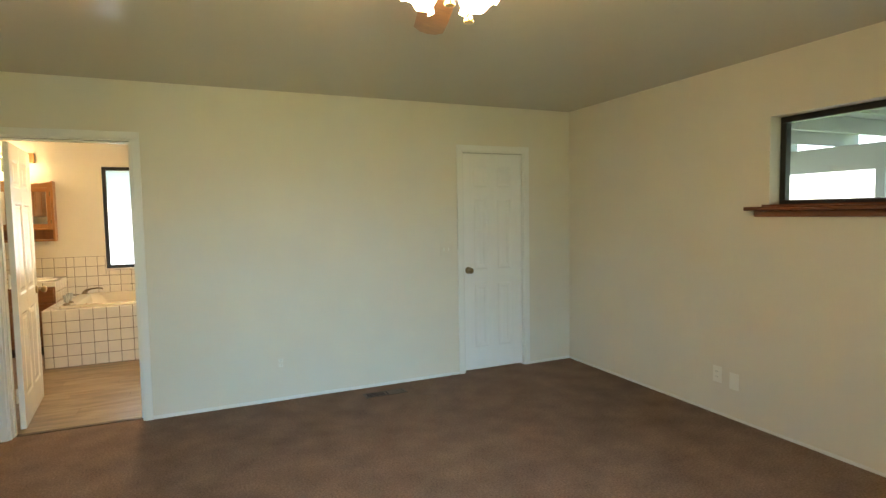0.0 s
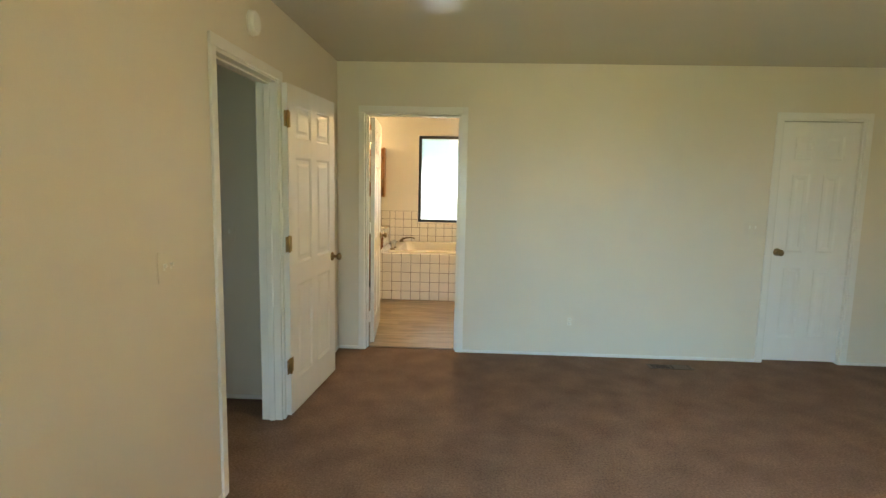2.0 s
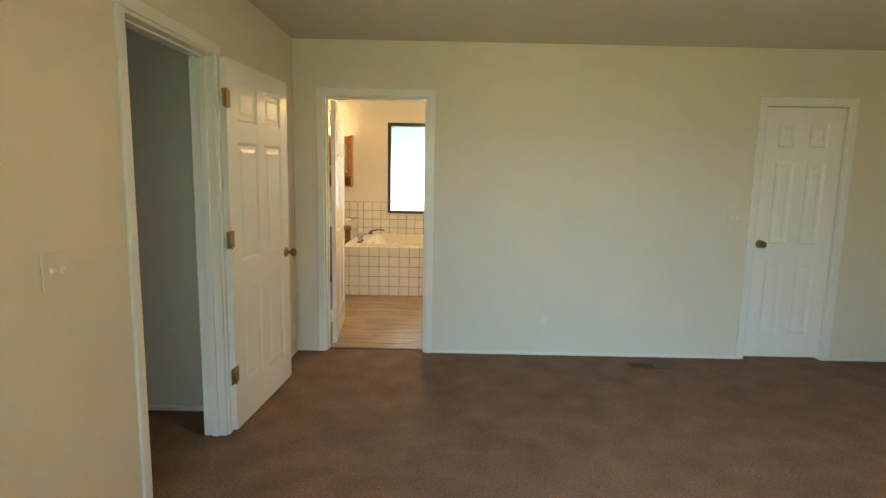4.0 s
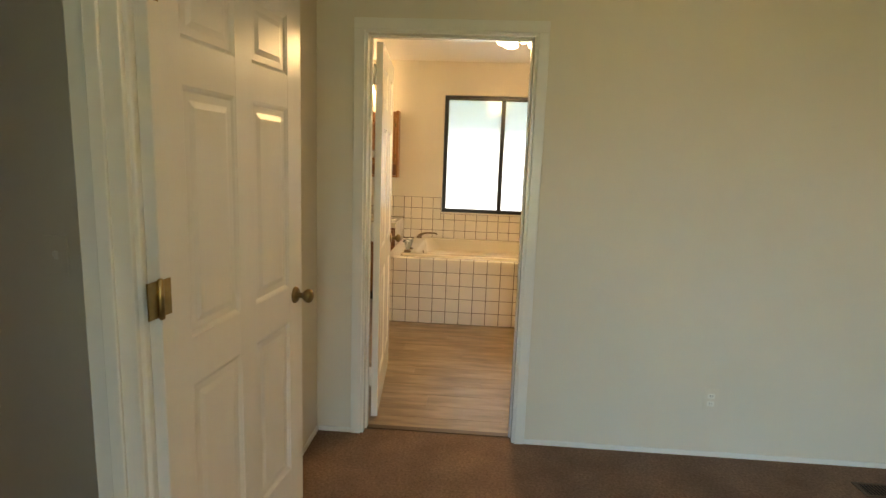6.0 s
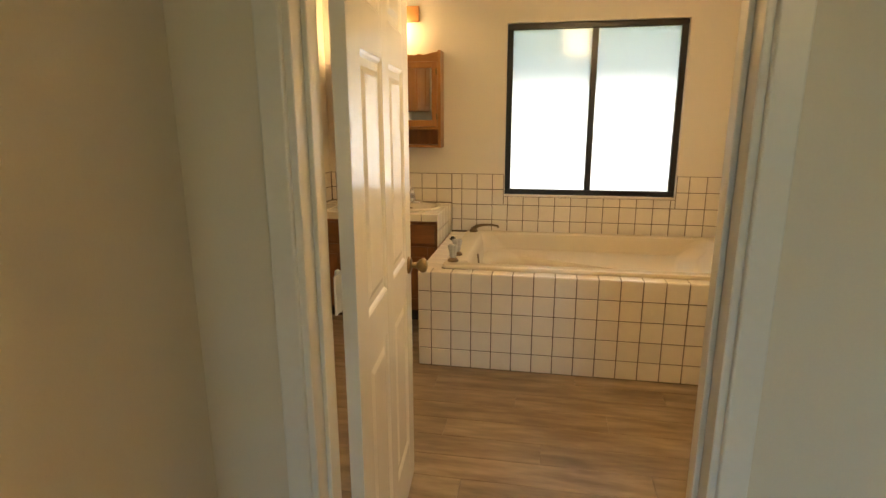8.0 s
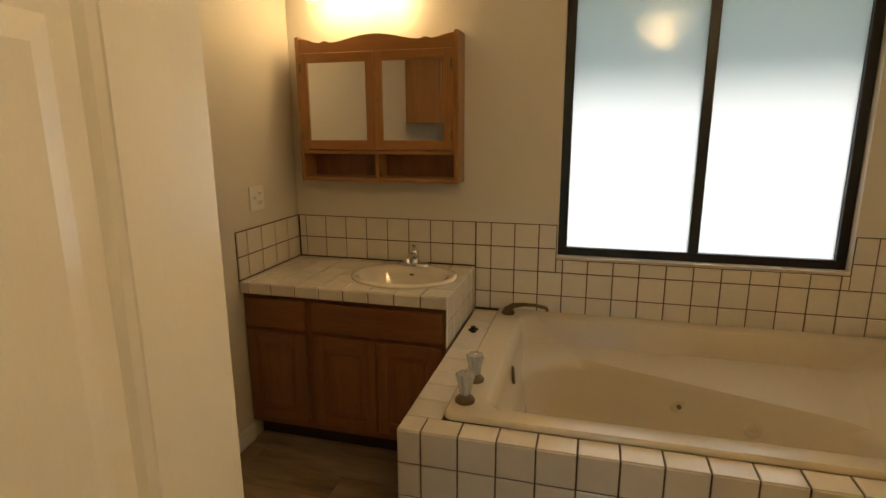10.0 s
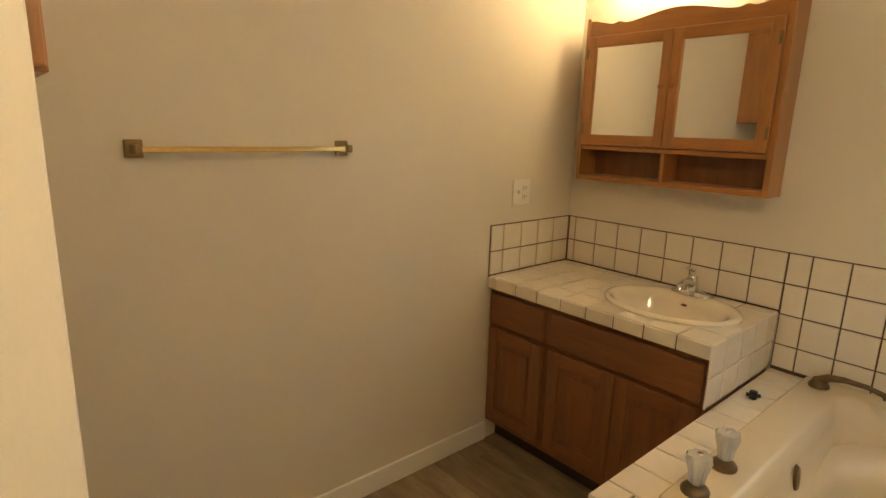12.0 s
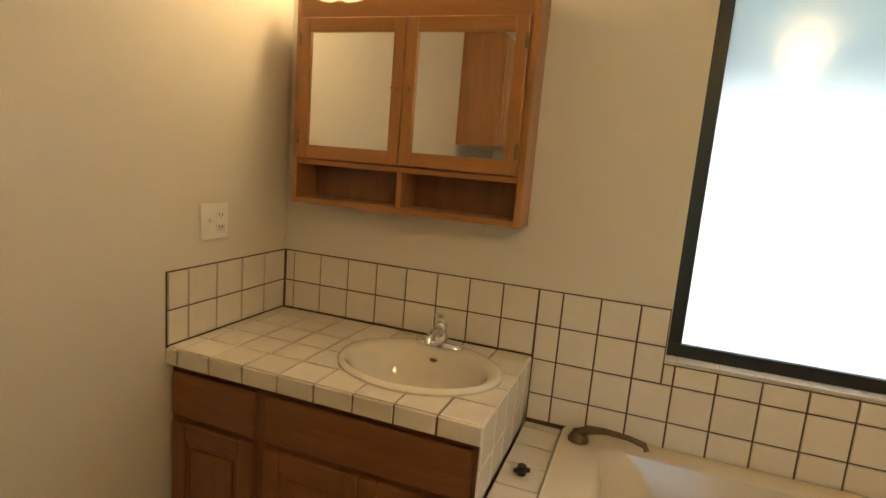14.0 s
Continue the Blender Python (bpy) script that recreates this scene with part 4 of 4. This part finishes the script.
sp_ = thing("tub_spout", (0.185, 3.10, DK + 0.02), "dull bronze arched tub spout", "faucet")
part("base", lathe([(0.032, 0.0), (0.032, 0.008), (0.024, 0.02), (0.020, 0.03)], 20, Matrix.Translation((0.185, 3.10, DK + 0.021))), BRONZE, sp_, "", True)
part("arched_spout", tube([(0.185, 3.10, DK + 0.022), (0.188, 3.099, DK + 0.045), (0.212, 3.09, DK + 0.066), (0.262, 3.075, DK + 0.080), (0.325, 3.055, DK + 0.086), (0.372, 3.04, DK + 0.082), (0.378, 3.038, DK + 0.068)],
                          [0.022, 0.022, 0.018, 0.013, 0.011, 0.0115, 0.011], 14, flat=0.75), BRONZE, sp_, "", True)
for y in (2.185, 2.345):
    tk = thing("hot_tap", (0.178, y, DK + 0.02), "clear acrylic tub handle on a bronze base", "tap handle", "tub handles")
    mm = Matrix.Translation((0.178, y, DK + 0.0215))
    part("base", lathe([(0.033, 0.0), (0.034, 0.006), (0.030, 0.013), (0.024, 0.018), (0.018, 0.022), (0, 0.022)], 24, mm), BRONZE, tk, "dull bronze base", True)
    bm = bmesh.new()
    rr = []
    for r, z in ((0.012, 0.0225), (0.018, 0.03), (0.021, 0.055), (0.026, 0.075), (0.030, 0.090), (0.027, 0.100), (0.012, 0.103)):
        rr.append([bm.verts.new(mm @ Vector((r * (1 + 0.10 * math.cos(8 * a)) * math.cos(a), r * (1 + 0.10 * math.cos(8 * a)) * math.sin(a), z))) for a in [2 * math.pi * k / 32 for k in range(32)]])
    for a, b in zip(rr, rr[1:]):
        for k in range(32):
            bm.faces.new((a[k], a[(k + 1) % 32], b[(k + 1) % 32], b[k]))
    bm.faces.new(rr[0][::-1])
    bm.faces.new(rr[-1])
    part("fluted_grip", bm, CLEAR, tk, "fluted clear acrylic grip", True)
    part("cap", lathe([(0, 0.106), (0.006, 0.106), (0.008, 0.1032)], 14, mm), CHROME, tk, "", True)
    part("stem", lathe([(0.006, 0.02), (0.006, 0.098), (0, 0.098)], 12, mm), WHITE_PLASTIC, tk, "", True)

ch = thing("valve_cross", (0.062, 2.86, DK), "small black cross handle lying on the tiles", "valve handle")
bm = tube([(0.042, 2.852, DK + 0.012), (0.082, 2.869, DK + 0.014)], 0.0065, 10)
tube([(0.068, 2.842, DK + 0.012), (0.056, 2.880, DK + 0.014)], 0.0065, 10, bm)
lathe([(0, 0.03), (0.012, 0.028), (0.014, 0.012), (0.012, 0.0005)], 14, Matrix.Translation((0.062, 2.86, DK)), bm)
part("cross", bm, BLACK, ch, "", True)


# ---- tiled surfaces: one tile, one object ----
P, GAP, TH = 0.1175, 0.0052, 0.006
MESHES = {}


def tile_mesh(w, d, h, name="tile", material=TILE):
    """A pillowed tile, w by d across and h thick, with its back at z = 0."""
    key = (name, round(w, 4), round(d, 4), round(h, 4))
    if key not in MESHES:
        bm = bmesh.new()
        def ring(i, z):
            return [bm.verts.new((sx_ * (w / 2 - i), sy_ * (d / 2 - i), z)) for sx_, sy_ in ((-1, -1), (1, -1), (1, 1), (-1, 1))]
        r = [ring(0, 0), ring(0, h - 0.002), ring(0.0008, h - 0.0007), ring(0.0025, h)]
        for a, b in zip(r, r[1:]):
            for k in range(4):
                bm.faces.new((a[k], a[(k + 1) % 4], b[(k + 1) % 4], b[k]))
        bm.faces.new(r[-1])
        bm.faces.new(r[0][::-1])
        MESHES[key] = finish(name, bm, material)
    return MESHES[key]


def cells(lo, hi, start):
    """Cuts from lo to hi on a pitch that passes through start."""
    k = math.floor((lo - start) / P)
    cuts = [lo] + [start + P * j for j in range(k, k + 400) if lo + 0.012 < start + P * j < hi - 0.012] + [hi]
    return list(zip(cuts, cuts[1:]))


def tiled(parent, plane, at, u_range, v_range, u0, v0, holes=(), way=1):
    """Tiles over a rectangle. plane 'y': u is x, v is z, facing -y; 'x': u is y, v is z, facing way*x; 'z': u is x, v is y, facing up."""
    for a, b in cells(*u_range, u0):
        for c, d in cells(*v_range, v0):
            parts_ = [(a, b, c, d)]
            for h in holes:
                nxt = []
                for q in parts_:
                    if q[0] >= h[1] or q[1] <= h[0] or q[2] >= h[3] or q[3] <= h[2]:
                        nxt.append(q)
                        continue
                    if q[0] < h[0]:
                        nxt.append((q[0], h[0], q[2], q[3]))
                    if q[1] > h[1]:
                        nxt.append((h[1], q[1], q[2], q[3]))
                    m0, m1 = max(q[0], h[0]), min(q[1], h[1])
                    if q[2] < h[2]:
                        nxt.append((m0, m1, q[2], h[2]))
                    if q[3] > h[3]:
                        nxt.append((m0, m1, h[3], q[3]))
                parts_ = nxt
            for e, f, g, i in parts_:
                if f - e < 0.012 or i - g < 0.012:
                    continue
                me = tile_mesh(f - e - GAP, i - g - GAP, TH)
                cu, cv = (e + f) / 2, (g + i) / 2
                jit = random.uniform(-0.0004, 0.0004)
                if plane == "y":
                    ob = piece("tile", me, parent, (cu, at + jit, cv))
                    ob.rotation_euler = (radians(90), 0, 0)
                elif plane == "x":
                    ob = piece("tile", me, parent, (at + jit, cu, cv))
                    ob.rotation_euler = (radians(90), 0, radians(90 * way))
                elif parent.name.startswith("countertop") and any(in_sink(e + (f - e) * p / 8, g + (i - g) * q / 8) for p in range(9) for q in range(9)):
                    if not all(in_sink(e + (f - e) * p / 8, g + (i - g) * q / 8) for p in range(9) for q in range(9)):
                        part("tile", around_sink(e + GAP / 2, f - GAP / 2, g + GAP / 2, i - GAP / 2, at, at + TH), TILE, parent)
                else:
                    piece("tile", me, parent, (cu, cv, at + jit))


# tub deck and its front
deck = thing("tub_surround", (1.0, 2.0, 0), "cream tiled tub surround with dark brown grout", "tub surround")
bm = slab(0.0065, BX1 - 0.001, 2.0065, TY0 + 0.004, 0.0, DK - 0.0065)
box(bm, 0.0065, TX0 + 0.004, TY0 + 0.004, BY - 0.001, 0.0, DK - 0.0065)
part("grout_bed", bm, GROUT, deck, "dark brown grout")
FZ = DK - 0.0065
tiled(deck, "y", 2.0065, (0.001, BX1 - 0.001), (0.002, DK - 0.003), 0.078, DK - 5 * P)
tiled(deck, "x", 0.0065, (2.002, 2.664), (0.002, DK - 0.003), 2.0, DK - 5 * P, way=-1)
tiled(deck, "z", FZ, (0.001, BX1 - 0.001), (2.001, TY0 + 0.001), 0.078, 1.98)
tiled(deck, "z", FZ, (0.001, TX0 - 0.001), (TY0 + 0.001, BY - 0.010), 0.001 + 0.124 - P * 2, TY0 + 0.001)

# countertop
def in_sink(x, y):
    return ((x - sx) / 0.236) ** 2 + ((y - sy) / 0.189) ** 2 < 1


def around_sink(x0, x1, y0, y1, z0, z1):
    """A slab cut out round the sink's oval, under its rim."""
    bm = bmesh.new()
    nx, ny = max(2, round((x1 - x0) / 0.009)), max(2, round((y1 - y0) / 0.009))
    vs = {}
    def vert(i, j, z):
        if (i, j, z) not in vs:
            vs[i, j, z] = bm.verts.new((x0 + (x1 - x0) * i / nx, y0 + (y1 - y0) * j / ny, z))
        return vs[i, j, z]
    keep = {(i, j) for i in range(nx) for j in range(ny) if not in_sink(x0 + (x1 - x0) * (i + 0.5) / nx, y0 + (y1 - y0) * (j + 0.5) / ny)}
    for i, j in keep:
        bm.faces.new([vert(i + a, j + b, z1) for a, b in ((0, 0), (1, 0), (1, 1), (0, 1))])
        for di, dj, e in ((-1, 0, ((0, 0), (0, 1))), (1, 0, ((1, 0), (1, 1))), (0, -1, ((0, 0), (1, 0))), (0, 1, ((0, 1), (1, 1)))):
            if (i + di, j + dj) not in keep:
                (a, b), (c, d) = e
                bm.faces.new((vert(i + a, j + b, z1), vert(i + c, j + d, z1), vert(i + c, j + d, z0), vert(i + a, j + b, z0)))
    return bm


ct = thing("countertop", (-0.5, 2.9, vtop), "cream tiled vanity countertop with dark brown grout", "countertop")
CT = 0.808
bm = around_sink(vx0, -0.0075, 2.6415, BY - 0.001, vtop + 0.0005, CT - 0.0065)
part("grout_bed", bm, GROUT, ct, "dark brown grout")
part("side_bed", slab(-0.0135, -0.0075, 2.672, BY - 0.001, DK + 0.0005, vtop), GROUT, ct)
U0 = -0.002
V0 = 2.640
tiled(ct, "z", CT - 0.0065, (vx0 + 0.003, -0.002), (2.6425, BY - 0.010), U0, V0)
tiled(ct, "y", 2.6415, (vx0 + 0.003, -0.002), (vtop - 0.0005, CT - 0.001), U0, CT)
tiled(ct, "x", -0.0075, (2.637, BY - 0.010), (DK + 0.002, CT - 0.001), V0, CT, way=1)

# wall tiles above tub and vanity
WT = thing("wall_tiles", (0.5, BY, 0.8), "cream wall tiles with dark brown grout", "wall tiles")
WT["kind"] = "structure"
ZT = 1.034
bm = slab(-0.0005, BX1 - 0.001, BY - 0.0035, BY - 0.0003, DK - 0.02, BW[2] - 0.012)
box(bm, -0.0005, BW[0] - 0.002, BY - 0.0035, BY - 0.0003, BW[2] - 0.012, ZT)
box(bm, BW[1] + 0.002, BX1 - 0.001, BY - 0.0035, BY - 0.0003, BW[2] - 0.012, ZT)
box(bm, vx0 + 0.001, -0.0005, BY - 0.0035, BY - 0.0003, CT - 0.01, ZT)
box(bm, BX0 + 0.0003, BX0 + 0.0035, 2.640, BY - 0.004, CT - 0.01, ZT)
part("grout_bed", bm, GROUT, WT, "dark brown grout")
XS = 0.078
tiled(WT, "y", BY - 0.0035, (0.001, BX1 - 0.002), (DK + 0.008, ZT - 0.001), XS, ZT, holes=[(BW[0] - 0.003, BW[1] + 0.003, BW[2] - 0.012, 2.0)])
tiled(WT, "y", BY - 0.0035, (vx0 + 0.011, -0.001), (CT + 0.002, ZT - 0.001), -0.001, ZT)
tiled(WT, "x", BX0 + 0.0035, (2.641, BY - 0.012), (CT + 0.002, ZT - 0.001), BY - 0.012, ZT, way=1)
for a, b in cells(BW[0] + 0.001, BW[1] - 0.001, XS):
    piece("tile", tile_mesh(b - a - GAP, 0.052, 0.008), WT, ((a + b) / 2, BY + 0.017, BW[2] - 0.004))

# vinyl planks
PW, PL = 0.152, 1.22
row, y = 0, 0.062
while y < BY - 0.01:
    y1 = min(y + PW, BY - 0.002)
    x = BX0 + 0.001 - (0.37 * row * PL) % PL
    while x < BX1 - 0.002:
        a, b = max(x, BX0 + 0.001), min(x + PL, BX1 - 0.001)
        if b - a > 0.03 and not (y > 2.12 and a > 0.05):
            piece("plank", tile_mesh(b - a - 0.0008, y1 - y - 0.0008, 0.006, "plank", PLANK), floor_bath, ((a + b) / 2, (y + y1) / 2, -0.006))
        x += PL
    y, row = y + PW, row + 1
setting("threshold", slab(BD[0] + 0.019, BD[1] - 0.019, 0.045, 0.085, 0.0002, 0.007, 0.002), VENT, "dark metal strip between carpet and planks", "threshold")
